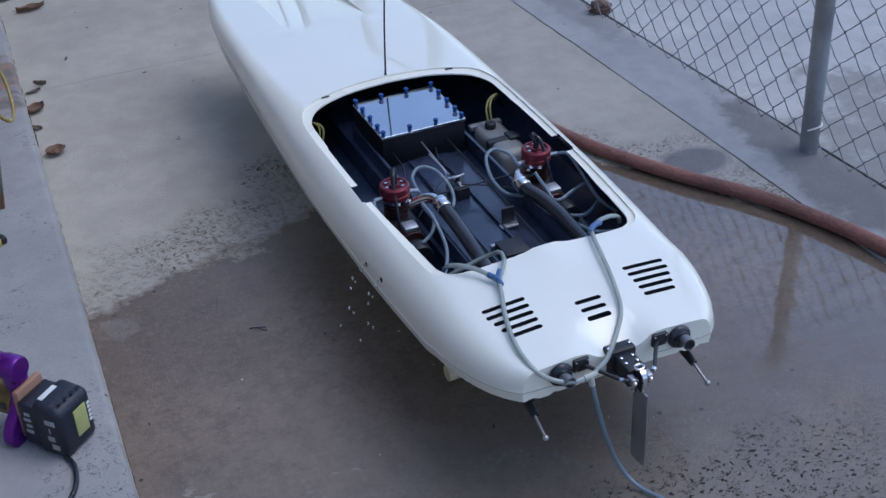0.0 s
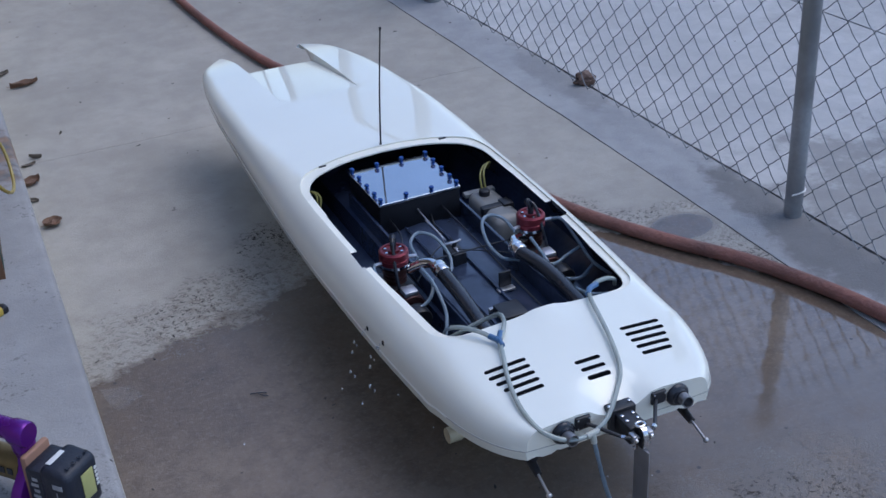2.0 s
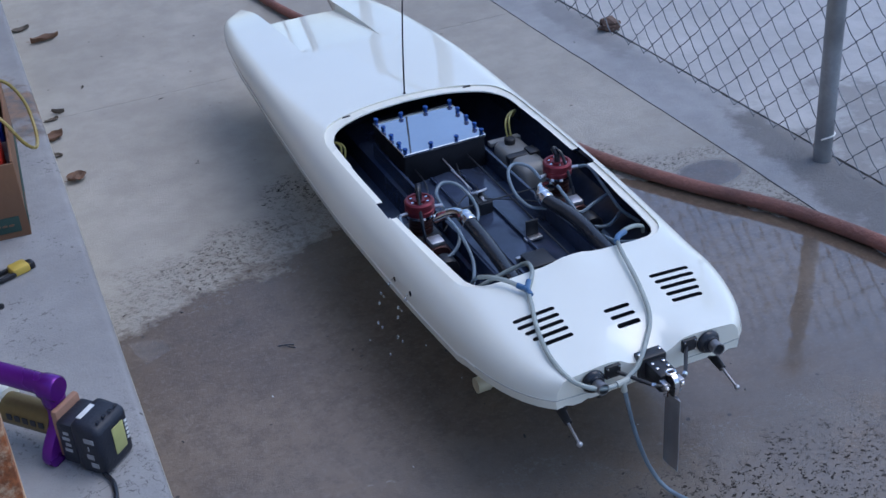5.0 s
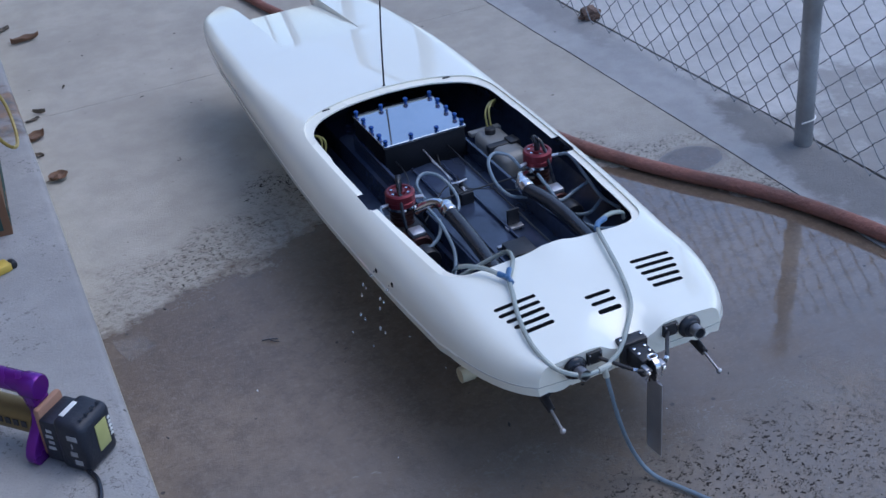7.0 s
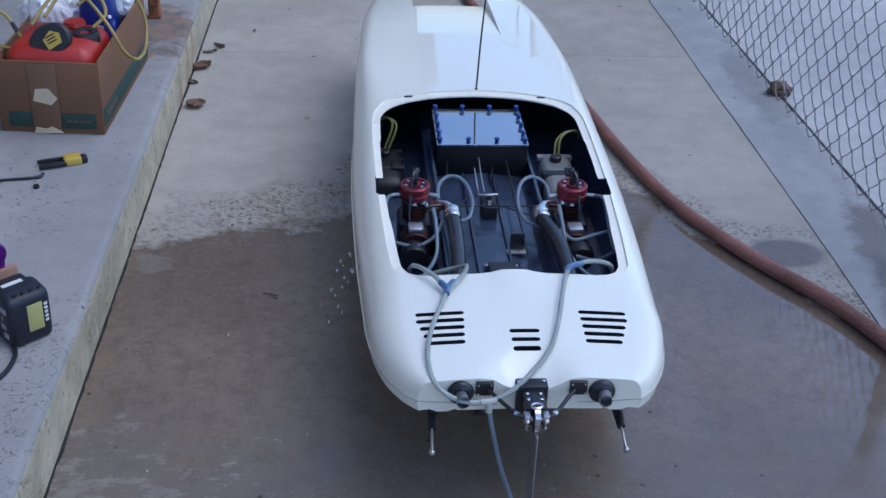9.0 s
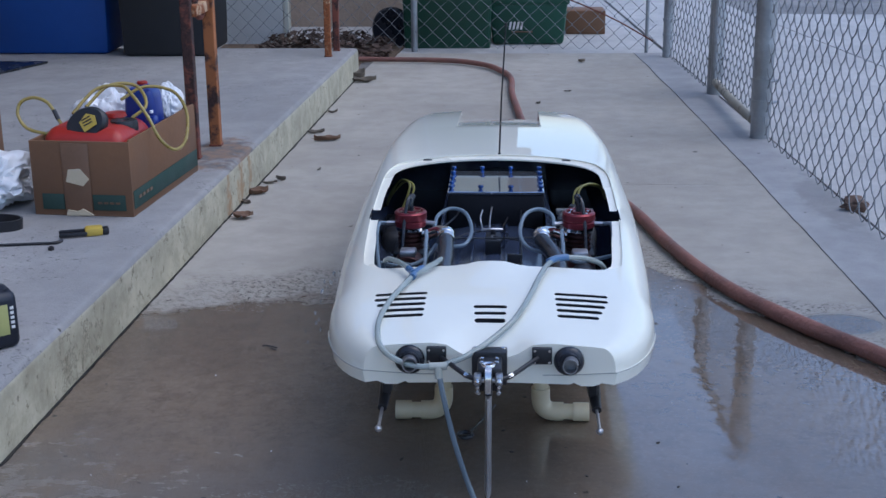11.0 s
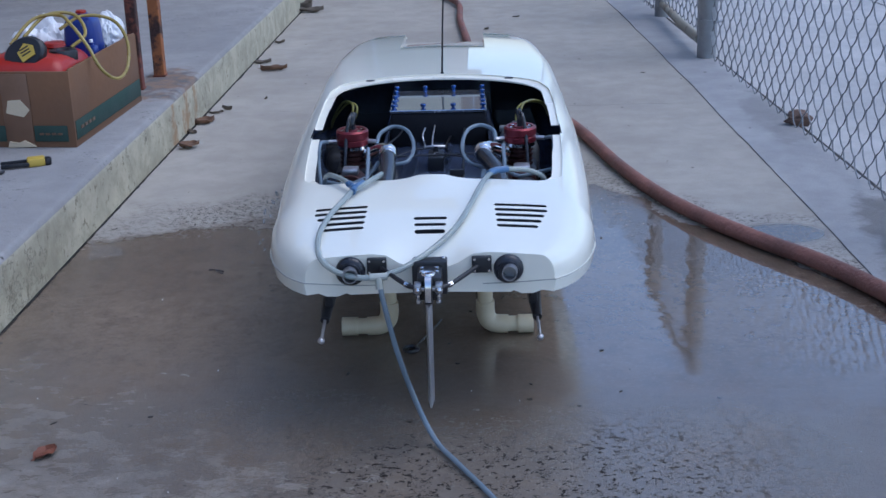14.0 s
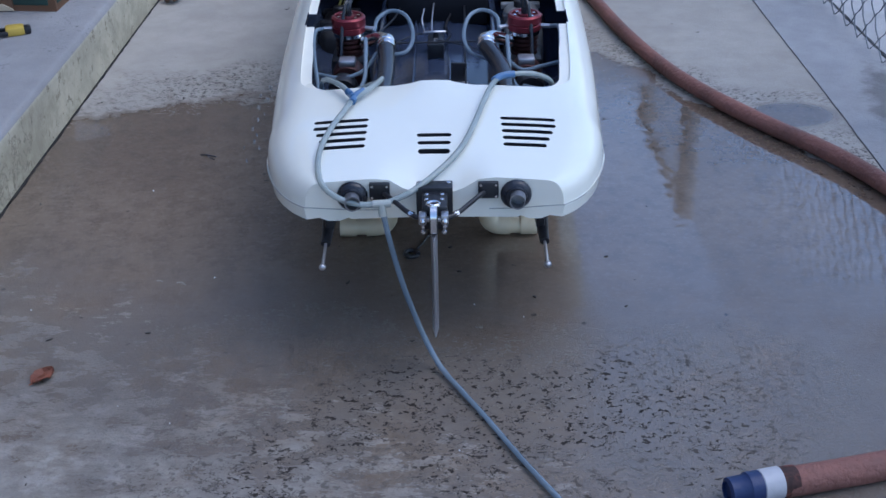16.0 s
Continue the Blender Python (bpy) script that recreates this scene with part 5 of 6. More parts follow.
prism(t, [(-0.006, -0.016), (0.022, -0.014), (0.026, 0.004), (0.012, 0.016), (-0.008, 0.006)], 0.0135, 0.0158)
bmesh.ops.transform(t, matrix=m, verts=t.verts[:])
part("sticker", t, M_LABEL, cap, "yellow sticker", smooth=0)
for k in range(3):
    t = bmesh.new()
    box(t, -0.002, 0.017, -0.006 + 0.006 * k, -0.0035 + 0.006 * k, 0.0155, 0.0166)
    bmesh.ops.transform(t, matrix=m, verts=t.verts[:])
    part("print_bar", t, M_BLACK, cap, smooth=0)
part("spout", tube(bmesh.new(), [(-0.02, 0.05, 0.14), (-0.018, 0.046, 0.165)], 0.011, 14, 0), M_BLACK, jug)
bm = spun(bmesh.new(), [(0, 0.14), (0.026, 0.14), (0.028, 0.145), (0.028, 0.162), (0.025, 0.168), (0.012, 0.168), (0.01, 0.164), (0, 0.164)], 24, Matrix.Translation((0.05, 0.11, 0)))
part("filler_cap", bm, M_BLACK, jug, "black filler cap")
part("red_ring", spun(bmesh.new(), [(0.01, 0.164), (0.022, 0.168), (0.02, 0.176), (0.008, 0.178), (0, 0.178)], 20, Matrix.Translation((0.02, 0.145, 0))), M_JUG, jug)


def bottle(x, y, w, h, label, capmat):
    t = at_box(thing("bottle", label, "bottle"))
    bm = box(bmesh.new(), x - w, x + w, y - w * 0.7, y + w * 0.7, 0.004, h, w * 0.35, 3)
    for v in bm.verts:
        if v.co.z > h * 0.8:
            v.co.x = x + (v.co.x - x) * 0.7
    for v in bm.verts:
        if v.co.z > h * 0.7:
            v.co.z -= 0.02 * ((v.co.x - x) / w) ** 2
    spun(bm, [(0, h - 0.003), (w * 0.3, h - 0.003), (w * 0.3, h + 0.002), (0, h + 0.002)], 16, Matrix.Translation((x, y, 0)))
    part("body", bm, M_BOTTLE, t)
    part("cap", spun(bmesh.new(), [(0, h + 0.006), (w * 0.24, h + 0.002), (w * 0.24, h + 0.006), (w * 0.2, h + 0.0075), (0, h + 0.0075)], 18, Matrix.Translation((x, y, 0))), capmat, t)
    part("bottle_label", box(bmesh.new(), x - w * 0.8, x + w * 0.8, y - w * 0.7 - 0.0012, y - w * 0.7 + 0.001, h * 0.3, h * 0.65), M_BAG, t)


bottle(0.04, 0.25, 0.045, 0.214, "dark blue plastic bottle in the box", M_JUG)
bottle(0.078, 0.19, 0.016, 0.165, "small blue bottle with white cap", M_BAG)
rag = at_box(thing("plastic_bag", "crumpled white plastic bag in the box", "bag"))
bm = crumple(bmesh.new(), (-0.05, 0.27, 0.125), (0.078, 0.06, 0.085), 1)
part("bag_body", crumple(bm, (-0.01, 0.34, 0.09), (0.075, 0.036, 0.085), 2), M_BAG, rag, smooth=50)
part("bag_fold", crumple(bmesh.new(), (0.068, 0.325, 0.155), (0.029, 0.034, 0.05), 3), M_BAG, rag, smooth=50)
lead = at_box(thing("yellow_tubing", "coil of yellow fuel tubing spilling from the box", "tubing"))
RINGS = [
    [(-0.07, 0.06, 0.148), (-0.1, 0.06, 0.149), (-0.135, 0.068, 0.158), (-0.155, 0.08, 0.182), (-0.15, 0.09, 0.204), (-0.125, 0.095, 0.212), (-0.095, 0.09, 0.203), (-0.075, 0.082, 0.178), (-0.06, 0.08, 0.15)],
    [(-0.05, 0.1, 0.18), (-0.02, 0.15, 0.22), (0.025, 0.17, 0.225), (0.06, 0.14, 0.212), (0.098, 0.115, 0.175), (0.124, 0.108, 0.13), (0.142, 0.138, 0.104), (0.147, 0.19, 0.114), (0.138, 0.232, 0.16), (0.108, 0.243, 0.202), (0.055, 0.22, 0.215), (0.02, 0.18, 0.195)],
    [(-0.03, 0.12, 0.19), (0.0, 0.17, 0.225), (0.05, 0.19, 0.222), (0.08, 0.16, 0.19), (0.06, 0.13, 0.168)],
]
for pts in RINGS:
    part("loop", tube(bmesh.new(), pts, 0.0034, 10, 6), M_YELLOW, lead)
part("clip", tube(bmesh.new(), [(-0.082, 0.085, 0.19), (-0.072, 0.081, 0.172)], 0.0044, 8, 0), M_BLACK, lead)

bag = thing("plastic_bag", "crumpled white plastic bag on the porch beside the box", "bag")
part("bag_body", crumple(bmesh.new(), (-1.005, 1.05, PORCH_Z + 0.05), (0.082, 0.1, 0.06), 5, 0.4), M_BAG, bag, smooth=50)
flap = thing("cardboard_box", "second brown cardboard box beside the white bag", "box")
part("panel", box(bmesh.new(), -1.27, -1.115, 1.17, 1.176, PORCH_Z, PORCH_Z + 0.16, 0.001), M_CARD, flap)
part("panel", box(bmesh.new(), -1.27, -1.265, 1.175, 1.4, PORCH_Z, PORCH_Z + 0.16, 0.001), M_CARD, flap)
part("panel", box(bmesh.new(), -1.12, -1.115, 1.177, 1.4, PORCH_Z, PORCH_Z + 0.16, 0.001), M_CARD, flap)
part("bottom", box(bmesh.new(), -1.264, -1.121, 1.177, 1.4, PORCH_Z, PORCH_Z + 0.005, 0.001), M_CARD, flap)

# ---- tools on the porch ----
Z = PORCH_Z
cutter = thing("utility_cutter", "yellow and black hand cutter lying on the porch", "tool", at=(-0.755, 0.845, Z))
cutter.rotation_euler = (0, 0, radians(20))
bm = box(bmesh.new(), -0.046, 0.004, -0.016, -0.009, 0.002, 0.01, 0.002)
part("jaw", bm, M_BLACK, cutter)
part("jaw", box(bmesh.new(), -0.046, 0.004, 0.007, 0.013, 0.002, 0.01, 0.002), M_BLACK, cutter)
bm = box(bmesh.new(), 0.0, 0.032, -0.015, 0.013, 0.0, 0.015, 0.004)
part("grip", bm, M_LABEL, cutter, "yellow grip")
part("grip_end", box(bmesh.new(), 0.03, 0.043, -0.013, 0.006, 0.0, 0.014, 0.004), M_BLACK, cutter)
rod = thing("hex_wrench", "black hex wrench lying on the porch", "tool")
bm = tube(bmesh.new(), [(-0.885, 0.768, Z + 0.003), (-0.84, 0.776, Z + 0.003), (-0.793, 0.784, Z + 0.003)], 0.0028, 6)
part("shank", bm, M_BLACK, rod)
part("bend", tube(bmesh.new(), [(-0.794, 0.784, Z + 0.003), (-0.786, 0.788, Z + 0.0035), (-0.783, 0.799, Z + 0.0035)], 0.0032, 6), M_BLACK, rod)
nut = thing("small_nut", "small black nut on the porch", "nut", at=(-0.786, 0.75, Z))
part("nut_body", spun(bmesh.new(), [(0.002, 0), (0.0055, 0), (0.006, 0.002), (0.0055, 0.006), (0.002, 0.006), (0.002, 0)], 6), M_BLACK, nut)
pouch = thing("black_tray", "black shallow oval tray on the porch", "tray", at=(-0.945, 0.885, Z))
bm = spun(bmesh.new(), [(0, 0.002), (0.05, 0.002), (0.056, 0.02), (0.06, 0.02), (0.058, 0.0), (0, 0.0)], 30)
for v in bm.verts:
    v.co.y *= 0.55
part("tray_body", bm, M_BLACK, pouch)

# hand starter: battery, bracket, motor and handle
START = Matrix.Translation((-0.691, 0.264, Z)) @ pose(0, 0, 0, 0, 0, 41.3)
starter = thing("hand_starter", "purple handled electric starter with black battery pack", "power tool")
starter.matrix_world = START
bm = box(bmesh.new(), -0.034, 0.034, 0.0, 0.05, 0.0, 0.086, 0.011, 3)
for v in bm.verts:
    if v.co.z > 0.06 and v.co.y < 0.03:
        v.co.z -= 0.005 * (0.03 - v.co.y) / 0.03
M_PRINT = plain("faded_print", (0.42, 0.43, 0.45), 0.6, vary=0.35, scale=90)
M_BATT = plain("navy_black_plastic", (0.01, 0.014, 0.026), 0.5, vary=0.3, scale=60, bump=0.15)
batt = part("battery_pack", bm, M_BATT, starter, "black battery pack")
part("battery_foot", box(bmesh.new(), -0.031, 0.028, 0.045, 0.074, 0.008, 0.078, 0.004, 2), M_BATT, batt)
part("sticker", box(bmesh.new(), -0.006, 0.018, -0.0012, 0.001, 0.022, 0.066, 0.0003), plain("green_sticker", (0.42, 0.42, 0.16), 0.4, vary=0.15, scale=80, bump=0.0), batt, "yellow green sticker")
for k in range(5):
    part("print_bar", box(bmesh.new(), 0.021, 0.026, -0.001, 0.001, 0.03 + 0.007 * k, 0.034 + 0.007 * k), M_WHITEWALL, batt)
for k in range(4):
    part("print_bar", box(bmesh.new(), -0.0348, -0.0335, 0.01 + 0.005 * (k % 3), 0.022 + 0.004 * (k % 2), 0.016 + 0.014 * k, 0.024 + 0.014 * k), M_PRINT, batt)
    part("print_bar", box(bmesh.new(), -0.0318, -0.0303, 0.054, 0.066 - 0.003 * (k % 2), 0.03 + 0.01 * k, 0.035 + 0.01 * k), M_PRINT, batt)
    part("vent_hole", box(bmesh.new(), -0.02 + 0.013 * k, -0.014 + 0.013 * k, 0.007, 0.012, 0.0855, 0.0865), M_RUBBER, batt)
part("white_sticker", box(bmesh.new(), -0.02, 0.012, 0.036, 0.044, 0.0855, 0.0866, 0.0003), M_WHITEWALL, batt)
part("pad", box(bmesh.new(), -0.026, 0.026, 0.073, 0.084, 0.01, 0.09, 0.004), plain("tan_pad", (0.31, 0.17, 0.11), 0.7, vary=0.15), starter, "tan mounting pad")
bm = bmesh.new()
OUT = smoothed([(-0.022, 0.112, 0), (-0.019, 0.09, 0), (-0.015, 0.074, 0), (-0.022, 0.055, 0), (-0.04, 0.034, 0), (-0.047, 0.015, 0), (-0.038, 0.0, 0), (-0.005, 0.0, 0), (0.022, 0.0, 0), (0.03, 0.014, 0), (0.027, 0.04, 0), (0.014, 0.06, 0), (0.01, 0.08, 0), (0.014, 0.112, 0)], 4)
prism(bm, [(v.x, max(0.0, v.y)) for v in OUT], -0.1, -0.082)
bmesh.ops.transform(bm, matrix=Matrix(((1, 0, 0, 0), (0, 0, -1, 0), (0, 1, 0, 0), (0, 0, 0, 1))), verts=bm.verts[:])
rim = [e for e in bm.edges if e.calc_face_angle(0) > 1.2]
bmesh.ops.bevel(bm, geom=rim, offset=0.003, segments=2, profile=0.5, affect="EDGES")
spun(bm, [(0, -0.012), (0.017, -0.012), (0.019, -0.009), (0.019, 0.012), (0.0185, 0.014), (0, 0.014)], 26, Matrix.Translation((-0.004, 0.09, 0.114)) @ pose(0, 0, 0, -90, 0, 0))
part("bracket", bm, M_PURPLE, starter, "purple anodised bracket")
part("handle", tube(bmesh.new(), [(-0.004, 0.095, 0.116), (-0.004, 0.27, 0.116)], 0.0155, 24, 0), M_PURPLE, starter, "purple anodised handle")
M_GOLD = plain("gold_motor_can", (0.17, 0.125, 0.05), 0.35, metal=0.5, vary=0.2, scale=40, bump=0.0)
motor = part("motor", tube(bmesh.new(), [(0.0, 0.098, 0.05), (0.0, 0.19, 0.05)], 0.023, 26, 0), M_GOLD, starter, "gold motor can")
part("motor_cap", tube(bmesh.new(), [(0.0, 0.188, 0.055), (0.0, 0.21, 0.058)], 0.0265, 26, 0), M_IVORY, starter)
for k in range(5):
    part("print_bar", box(bmesh.new(), -0.0238, -0.0226, 0.105 + 0.014 * k, 0.114 + 0.014 * k, 0.05, 0.06), M_BLACK, motor)
bm = tube(bmesh.new(), [(-0.03, 0.008, 0.006), (-0.045, -0.02, 0.004), (-0.09, -0.05, 0.004), (-0.18, -0.06, 0.004), (-0.3, -0.02, 0.004)], 0.0038, 8)
part("power_cord", bm, M_RUBBER, starter, "black power cord")

# ---- bins and the far end ----
def bin_body(name, label, x0, x1, y0, y1, z0, h, mt, wheels=False, group="wheeled bins"):
    t = thing(name, label, "bin", group)
    cx, cy = (x0 + x1) / 2, (y0 + y1) / 2
    bm = box(bmesh.new(), x0, x1, y0, y1, z0, z0 + h, 0.015, 2)
    for v in bm.verts:
        k = 1 + 0.12 * (v.co.z - z0) / h
        v.co.x, v.co.y = cx + (v.co.x - cx) * k, cy + (v.co.y - cy) * k
    part("body", bm, mt, t)
    kx, ky = (x1 - x0) * 0.58, (y1 - y0) * 0.58
    part("rim", box(bmesh.new(), cx - kx, cx + kx, cy - ky, cy + ky, z0 + h - 0.03, z0 + h, 0.008), mt, t)
    part("lid", box(bmesh.new(), cx - kx - 0.005, cx + kx + 0.005, cy - ky - 0.008, cy + ky, z0 + h + 0.001, z0 + h + 0.03, 0.012), mt, t)
    if wheels:
        part("wheel", spun(bmesh.new(), [(0, -0.02), (0.085, -0.02), (0.095, -0.012), (0.095, 0.012), (0.085, 0.02), (0, 0.02)], 30, Matrix.Translation((x0 - 0.055, y0 + 0.06, z0 + 0.0955)) @ pose(0, 0, 0, 0, 90, 62)), M_RUBBER, t)
    return t


bin_body("wheeled_bin", "bright blue plastic bin standing on the porch", -1.86, -1.4, 3.12, 3.6, Z, 0.8, M_BINBLUE)
bin_body("wheeled_bin", "dark grey plastic bin standing on the porch", -1.33, -1.03, 3.06, 3.4, Z, 0.75, M_BINDARK)
bin_body("wheeled_bin", "dark green plastic wheeled bin behind the fence", -0.42, -0.06, 4.02, 4.4, -0.03, 0.8, M_BINGREEN, True)
crate = bin_body("recycling_crate", "small dark green crate with pale print behind the fence", -0.05, 0.25, 4.12, 4.35, -0.004, 0.2, M_BINGREEN, group="")
for k in range(4):
    x = 0.02 + 0.016 * k
    bm = box(bmesh.new(), x, x + 0.009, 4.104, 4.11, 0.062, 0.094)
    for v in bm.verts:
        v.co.x += 0.006 * (v.co.z - 0.078) / 0.016 * 0.5
    part("print_bar", bm, M_WHITEWALL, crate)
part("print_bar", box(bmesh.new(), 0.03, 0.12, 4.107, 4.113, 0.05, 0.054), M_TAPE, crate)
carton2 = thing("cardboard_box", "flattened brown carton on the drive behind the fence", "box")
part("carton_body", box(bmesh.new(), 0.275, 0.45, 4.455, 4.62, -0.004, 0.1, 0.004), M_CARD, carton2)
board = thing("white_board", "white painted board leaning behind the end fence", "board")
part("board_panel", box(bmesh.new(), -1.45, -1.2, 4.12, 4.15, -0.03, 1.1, 0.003), M_WHITEWALL, board)
part("board_panel", box(bmesh.new(), -1.195, -0.95, 4.14, 4.17, -0.03, 1.1, 0.003), M_WHITEWALL, board)
part("board_edge", box(bmesh.new(), -0.948, -0.925, 4.14, 4.2, -0.03, 1.1, 0.003), M_IVORY, board)
bm = box(bmesh.new(), -4.0, 0.08, 4.75, 5.0, -0.2, 3.2)
tagged(part("wall_back", bm, M_WALL, smooth=0), "tan stucco wall beyond the end fence", "wall", kind="structure")
# unseen panel: its cream imitates a sunlit upper wall in the lid's reflection
bm = box(bmesh.new(), -4.0, 0.02, 4.735, 4.748, 0.85, 1.7)
tagged(part("sunlit_panel", bm, plain("sunlit_cream", (0.68, 0.62, 0.47), 0.7, vary=0.1, scale=8, bump=0.2), smooth=0), "unseen cream panel standing in for a sunlit upper wall", "siding", kind="structure")
# unseen block added so the mirrored tan runs on past the wall's end
bm = box(bmesh.new(), 0.084, 0.17, 4.745, 5.0, 0.85, 1.7)
tagged(part("reflection_block", bm, M_WALL, smooth=0), "unseen tan block added to shape the lid's reflection", "beam", kind="structure")
bm = box(bmesh.new(), -3.2, -3.0, -6, 4.75, -0.2, 2.6)
tagged(part("wall_house", bm, M_WALL, smooth=0), "plain tan stucco house wall along the porch", "wall", kind="structure")
bm = box(bmesh.new(), -3.2, -0.9, 0.5, 3.3, 2.604, 2.72)
tagged(part("porch_roof", bm, M_WALL, smooth=0), "plain tan roof over the porch", "roof", kind="structure")
mat = thing("door_mat", "dark flat door mat on the porch", "mat")
part("mat_body", prism(bmesh.new(), [(-1.545, 2.907), (-2.1, 2.907), (-2.1, 2.45), (-1.66, 2.55)], Z + 0.0005, Z + 0.008), M_RUBBER, mat)

# ---- leaves and litter ----
LEAFS = [plain("dry_leaf", (0.2, 0.11, 0.065), 0.7, vary=0.3, scale=120, bump=0.4), plain("grey_leaf", (0.16, 0.13, 0.1), 0.8, vary=0.3, scale=120, bump=0.4), plain("russet_leaf", (0.22, 0.07, 0.035), 0.6, vary=0.25, scale=120, bump=0.4)]


def leaf_mesh(seed, length, width, curl):
    rng = random.Random(seed)
    bm = bmesh.new()
    n, w = 9, 4
    rows = []
    for i in range(n):
        u = i / (n - 1)
        half = width / 2 * math.sin(math.pi * min(1, u * 0.94 + 0.05)) ** 0.75
        row = []
        for j in range(-w, w + 1):
            v = j / w
            x, y = (u - 0.5) * length, v * half * (1 + 0.12 * noise.noise(Vector((u * 4, v, seed))))
            z = curl * (v * v * width * 0.6 + (u - 0.5) ** 2 * length * 0.5) + 0.22 * width * noise.noise(Vector((u * 3.5, v * 2.2, seed + 5.5))) + 0.1 * width * noise.noise(Vector((u * 9, v * 5, seed + 1.5)))
            row.append(bm.verts.new((x, y, z)))
        rows.append(row)
    for a, b in zip(rows, rows[1:]):
        for k in range(2 * w):
            bm.faces.new((a[k], a[k + 1], b[k + 1], b[k]))
    ext = bmesh.ops.extrude_face_region(bm, geom=bm.faces[:])
    for v in ext["geom"]:
        if isinstance(v, bmesh.types.BMVert):
            v.co.z += 0.0006
    tube(bm, [(-length * 0.5, 0, curl * length * 0.12), (-length * 0.62, 0.1 * width, curl * length * 0.16)], 0.0007, 5, 0)
    low = min(v.co.z for v in bm.verts)
    for v in bm.verts:
        v.co.z -= low
    return bm


LEAVES = [
    (-0.565, 1.333, 0.0, 0.044, 0.038, 0.35, 20, 0, "round dry brown leaf on the walkway"),
    (-0.588, 1.463, 0.0, 0.032, 0.016, 0.5, -20, 1, "small dry leaf against the porch edge"),
    (-0.572, 1.552, 0.0, 0.05, 0.03, 0.5, 35, 0, "curled dry brown leaf against the porch"),
    (-0.562, 1.651, 0.0, 0.034, 0.012, 0.4, 15, 1, "narrow grey leaf on the walkway"),
    (-0.541, 1.683, 0.0, 0.03, 0.01, 1.2, -28, 1, "rolled dark leaf on the walkway"),
    (-0.462, 1.795, 0.0, 0.012, 0.007, 0.6, 60, 1, "tiny dark leaf scrap"),
    (-0.49, 2.15, 0.0, 0.075, 0.026, 0.6, 10, 0, "long dry brown leaf on the walkway"),
    (-0.537, 2.255, 0.0, 0.05, 0.02, 0.5, 15, 1, "dry grey leaf on the walkway"),
    (-0.528, 2.56, 0.0, 0.035, 0.015, 0.6, 40, 1, "small dark leaf against the porch"),
    (-0.5, 3.14, 0.0, 0.1, 0.035, 0.6, 0, 1, "clump of grey dead leaves"),
    (-0.52, 3.18, 0.0, 0.07, 0.04, 0.9, 50, 1, "curled grey dead leaf"),
    (-0.459, -0.057, 0.0, 0.034, 0.024, 0.25, 62, 2, "russet leaf on the wet concrete"),
    (0.3, 3.6, 0.0, 0.03, 0.02, 0.7, 30, 1, "dark leaf scrap by the end fence"),
    (0.22, 2.95, 0.0, 0.022, 0.008, 0.5, 0, 1, "thin leaf scrap on the walkway"),
    (0.115, 2.72, 0.0, 0.018, 0.012, 0.7, 40, 1, "dark scrap beside the hose"),
]
for k, (x, y, z, ln, wd, cu, rz, mt, label) in enumerate(LEAVES):
    ob = tagged(part("fallen_leaf", leaf_mesh(k + 3, ln, wd, cu), LEAFS[mt]), label, "leaf", "fallen leaves")
    ob.location, ob.rotation_euler = (x, y, z + 0.0005), (0, 0, radians(rz))
twig = thing("twig", "thin forked twig on the wet concrete", "twig")
part("stem", tube(bmesh.new(), [(-0.378, 0.556, 0.002), (-0.366, 0.551, 0.004), (-0.352, 0.548, 0.002)], 0.001, 6), M_RUBBER, twig)
part("fork", tube(bmesh.new(), [(-0.366, 0.551, 0.003), (-0.36, 0.542, 0.003), (-0.352, 0.538, 0.002)], 0.0008, 6), M_RUBBER, twig)
cord = thing("cord_loop", "black cord with a ring lying under the boat", "cord")
part("strand", tube(bmesh.new(), [(0.004, 0.33, 0.0022), (-0.006, 0.3, 0.0022), (-0.02, 0.262, 0.0022), (-0.03, 0.236, 0.0025)], 0.0016, 6), M_RUBBER, cord)
part("ring", tube(bmesh.new(), [(-0.036 + 0.009 * math.cos(2 * math.pi * k / 16), 0.226 + 0.009 * math.sin(2 * math.pi * k / 16), 0.0032) for k in range(17)], 0.003, 8, 0), M_RUBBER, cord, "black rubber ring")
rock = tagged(part("stone", crumple(bmesh.new(), (0, 0, 0.016), (0.03, 0.022, 0.02), 8, 0.5, 3), plain("brown_stone", (0.17, 0.11, 0.085), 0.85, vary=0.35, scale=70, bump=0.5)), "lumpy brown stone at the foot of the fence", "stone")
rock.location = (0.792, 1.42, 0.0)
# drift of dead leaves behind the porch
rng = random.Random(5)
verts, faces = [], []
for k in range(700):
    x, y = rng.uniform(-1.0, -0.46), rng.uniform(3.66, 4.15)
    c = Vector((x, y, 0.004 + 0.075 * rng.random() * max(0, 1 - ((y - 3.95) / 0.34) ** 2) * max(0.2, 1 - ((x + 0.75) / 0.35) ** 2)))
    r = Euler((rng.uniform(-0.7, 0.7), rng.uniform(-0.7, 0.7), rng.uniform(0, 6.3))).to_matrix()
    a, b = rng.uniform(0.012, 0.028), rng.uniform(0.006, 0.013)
    n = len(verts)
    for p in ((-a, 0, 0), (0, -b, 0.004), (a, 0, 0), (0, b, 0.004), (-a, 0, -0.001), (0, -b, 0.003), (a, 0, -0.001), (0, b, 0.003)):
        verts.append(tuple(c + r @ Vector(p)))
    faces += [(n, n + 1, n + 2, n + 3), (n + 7, n + 6, n + 5, n + 4), (n, n + 4, n + 5, n + 1), (n + 1, n + 5, n + 6, n + 2), (n + 2, n + 6, n + 7, n + 3), (n + 3, n + 7, n + 4, n)]
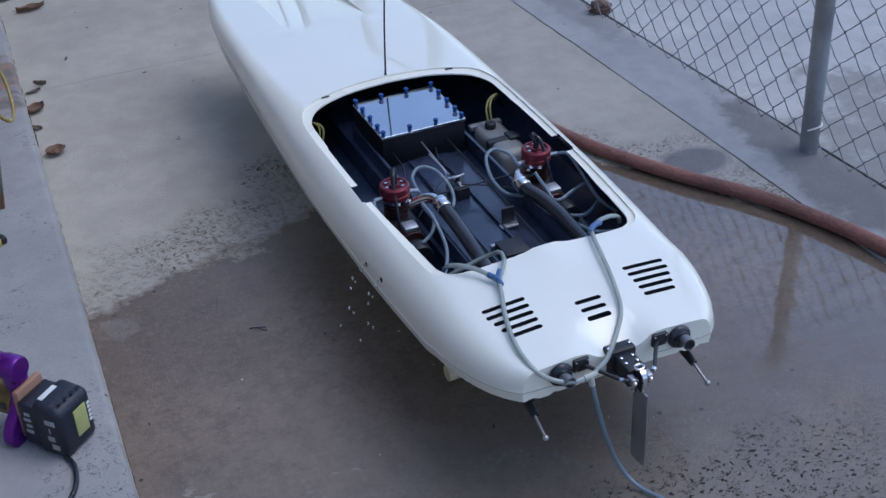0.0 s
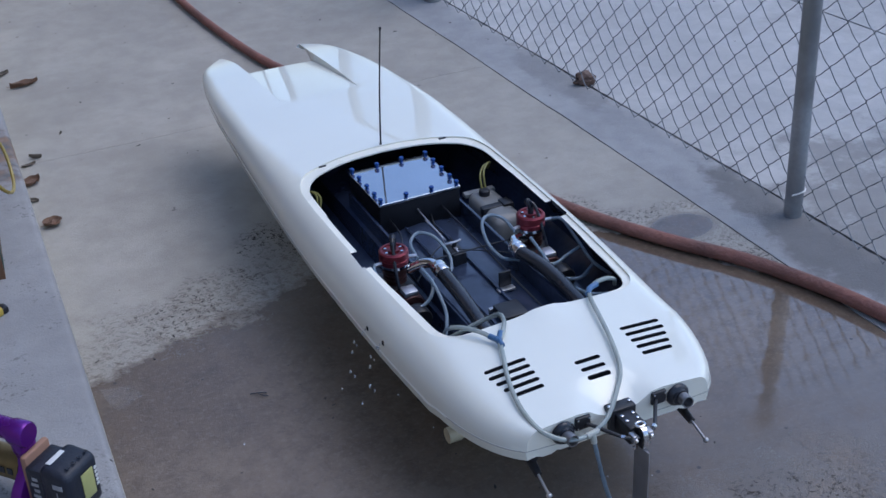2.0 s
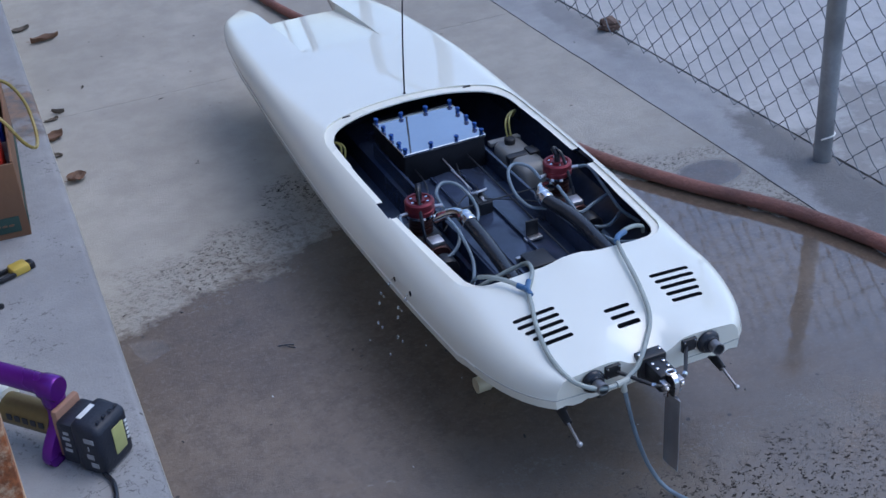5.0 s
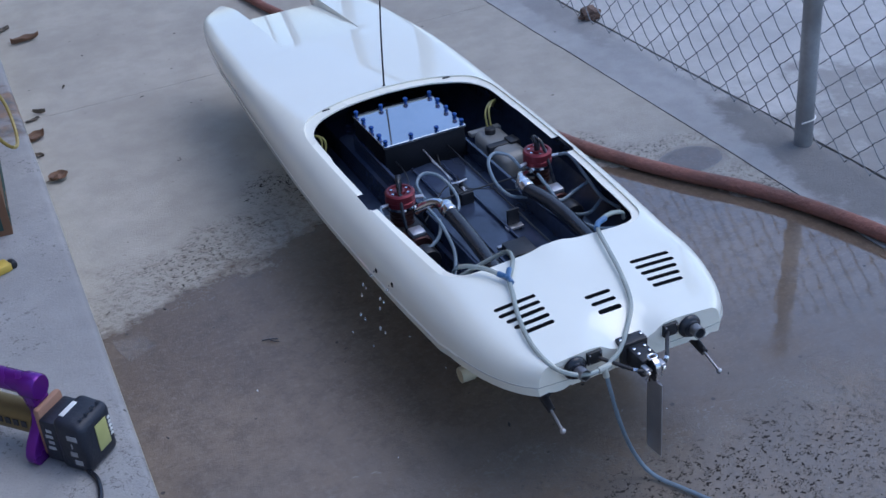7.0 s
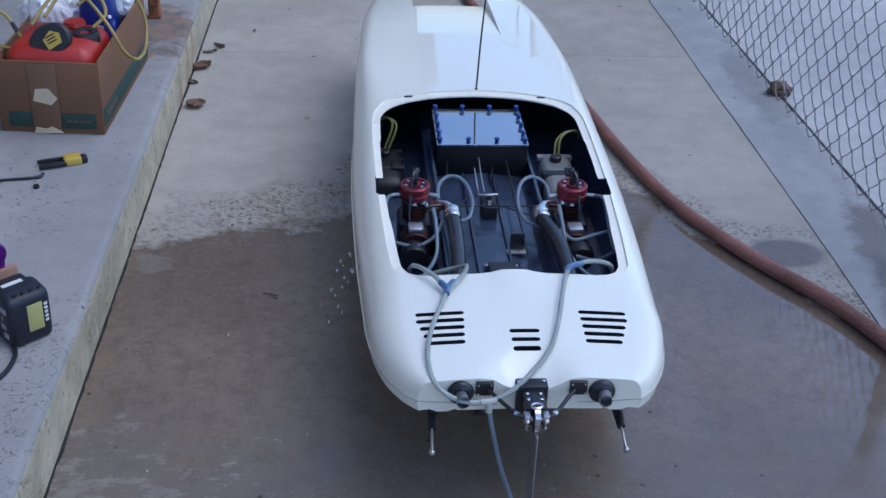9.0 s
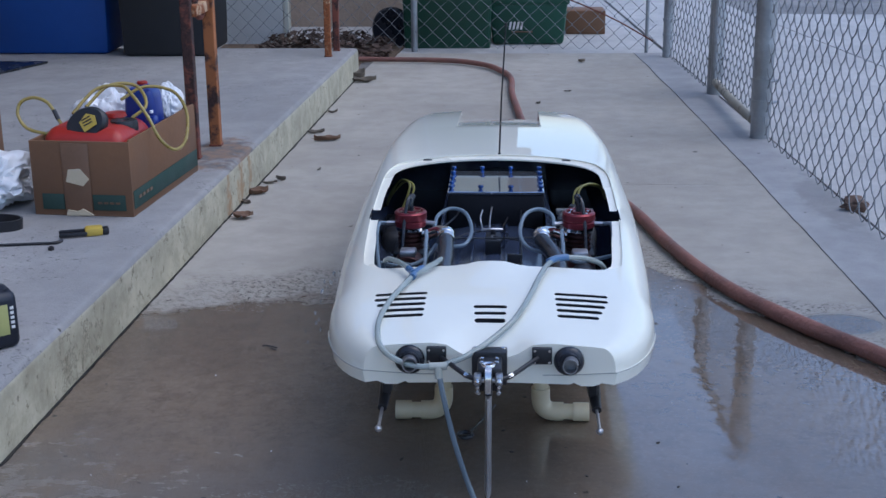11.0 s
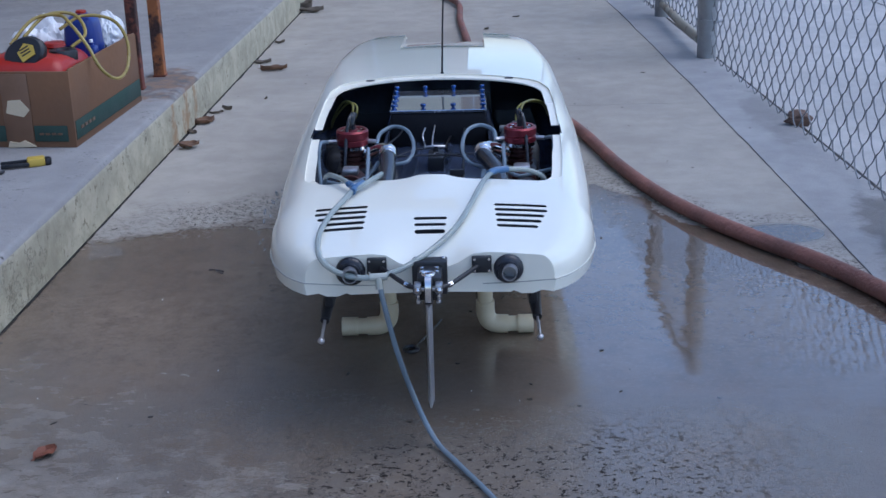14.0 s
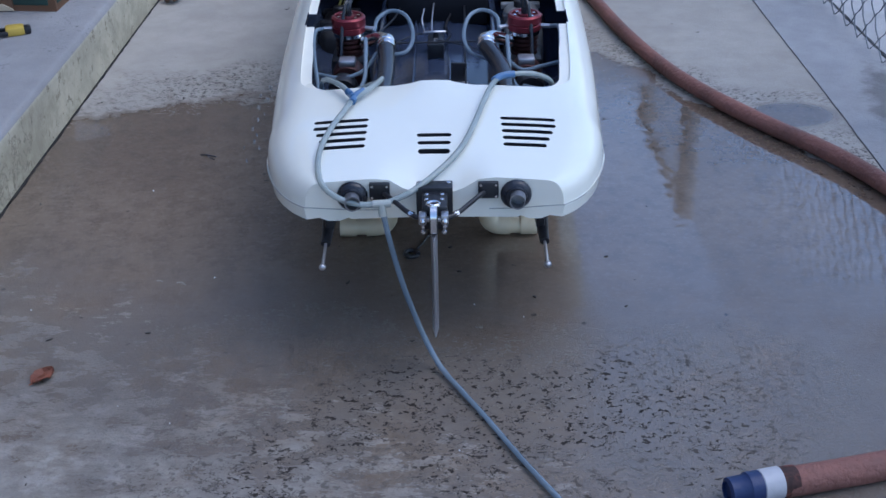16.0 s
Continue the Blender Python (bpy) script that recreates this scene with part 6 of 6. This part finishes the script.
me = bpy.data.meshes.new("leaf_litter")
me.from_pydata(verts, [], faces)
me.materials.append(plain("dead_leaf", (0.085, 0.055, 0.042), 0.85, vary=0.4, scale=60, bump=0.3))
tagged(new("leaf_litter", me), "drift of dead brown leaves behind the porch", "leaves", kind="stuff")
bm = prism(bmesh.new(), [(-1.2, 3.3), (-0.56, 3.3), (-0.555, 3.62), (-0.44, 3.66), (-0.42, 4.1), (-1.2, 4.1)], -0.1, 0.003)
tagged(part("ground_dirt", bm, concrete("dirt", (0.12, 0.085, 0.06), (0.17, 0.125, 0.09)), smooth=0), "brown dirt at the end of the porch", "dirt", kind="structure")
# crumbs scattered over the walkway
rng = random.Random(11)
bm = bmesh.new()
for k in range(110):
    u = rng.random()
    x, y = (rng.uniform(-0.6, 0.3), rng.uniform(-0.6, 0.9)) if u < 0.6 else (rng.uniform(-0.6, -0.1), rng.uniform(0.4, 3.2)) if u < 0.85 else (rng.uniform(0.2, 0.6), rng.uniform(0.9, 3.4))
    t = bmesh.new()
    bmesh.ops.create_icosphere(t, subdivisions=1, radius=1.0)
    size = rng.choice((0.0008, 0.0012, 0.0012, 0.0018, 0.0026))
    for v in t.verts:
        v.co *= 1 + 0.5 * noise.noise(v.co * 1.7 + Vector((k, 0, 0)))
    add(bm, t, Matrix.Translation((x, y, size * 0.3)) @ pose(0, 0, 0, 0, 0, rng.uniform(0, 180)) @ Matrix.Diagonal((size * rng.uniform(1.2, 3.2), size * 0.8, size * 0.35, 1)))
tagged(part("crumbs", bm, plain("dark_crumb", (0.035, 0.03, 0.026), 0.9, vary=0.5, scale=50)), "dark crumbs and scraps scattered on the walkway", "litter", kind="stuff")
bm = bmesh.new()
for k in range(14):
    x, y = rng.uniform(-0.58, 0.2), rng.uniform(-0.3, 1.0)
    size = rng.uniform(0.0008, 0.0015)
    box(bm, -size, size, -size * 0.5, size * 0.5, 0, size * 0.4, 0, 1, Matrix.Translation((x, y, 0.0003)) @ pose(0, 0, 0, 0, 0, rng.uniform(0, 180)))
tagged(part("chips", bm, M_WHITEWALL, smooth=0), "tiny white chips scattered on the walkway", "litter", kind="stuff")
# curled scrap of clear film on the wet edge
M_FILM = plain("clear_film", (0.7, 0.71, 0.73), 0.3, vary=0.1, bump=0.0, alpha=0.035, spec=0.3)
bm = bmesh.new()
rows = []
for i in range(9):
    row = []
    for j in range(9):
        a, b = i / 8, j / 8
        x, y = (a - 0.5) * 0.055, (b - 0.5) * 0.06 * (1 - 0.35 * a)
        z = 0.002 + 0.012 * max(0, b - 0.6) / 0.4 * (1 - a) + 0.004 * max(0, noise.noise(Vector((a * 3, b * 3, 2.2))))
        row.append(bm.verts.new((x, y, z)))
    rows.append(row)
for a, b in zip(rows, rows[1:]):
    for k in range(8):
        bm.faces.new((a[k], a[k + 1], b[k + 1], b[k]))
ext = bmesh.ops.extrude_face_region(bm, geom=bm.faces[:])
for v in ext["geom"]:
    if isinstance(v, bmesh.types.BMVert):
        v.co.z += 0.0003
film_scrap = tagged(part("plastic_scrap", bm, M_FILM), "curled scrap of clear plastic film on wet concrete", "plastic scrap")
film_scrap.location, film_scrap.rotation_euler = (-0.572, 0.652, -0.0015), (0, 0, radians(15))
# froth where cooling water lands beside the hose
bm = bmesh.new()
for k in range(26):
    x, y = 0.33 + rng.gauss(0, 0.022), 0.84 + rng.gauss(0, 0.06)
    t = bmesh.new()
    bmesh.ops.create_icosphere(t, subdivisions=2, radius=1.0)
    size = rng.uniform(0.0012, 0.0032)
    add(bm, t, Matrix.Translation((x, y, 0.0)) @ Matrix.Diagonal((size, size, size * 0.8, 1)))
tagged(part("water_froth", bm, M_WATER), "froth bubbles on the puddle beside the hose", "water", kind="stuff")
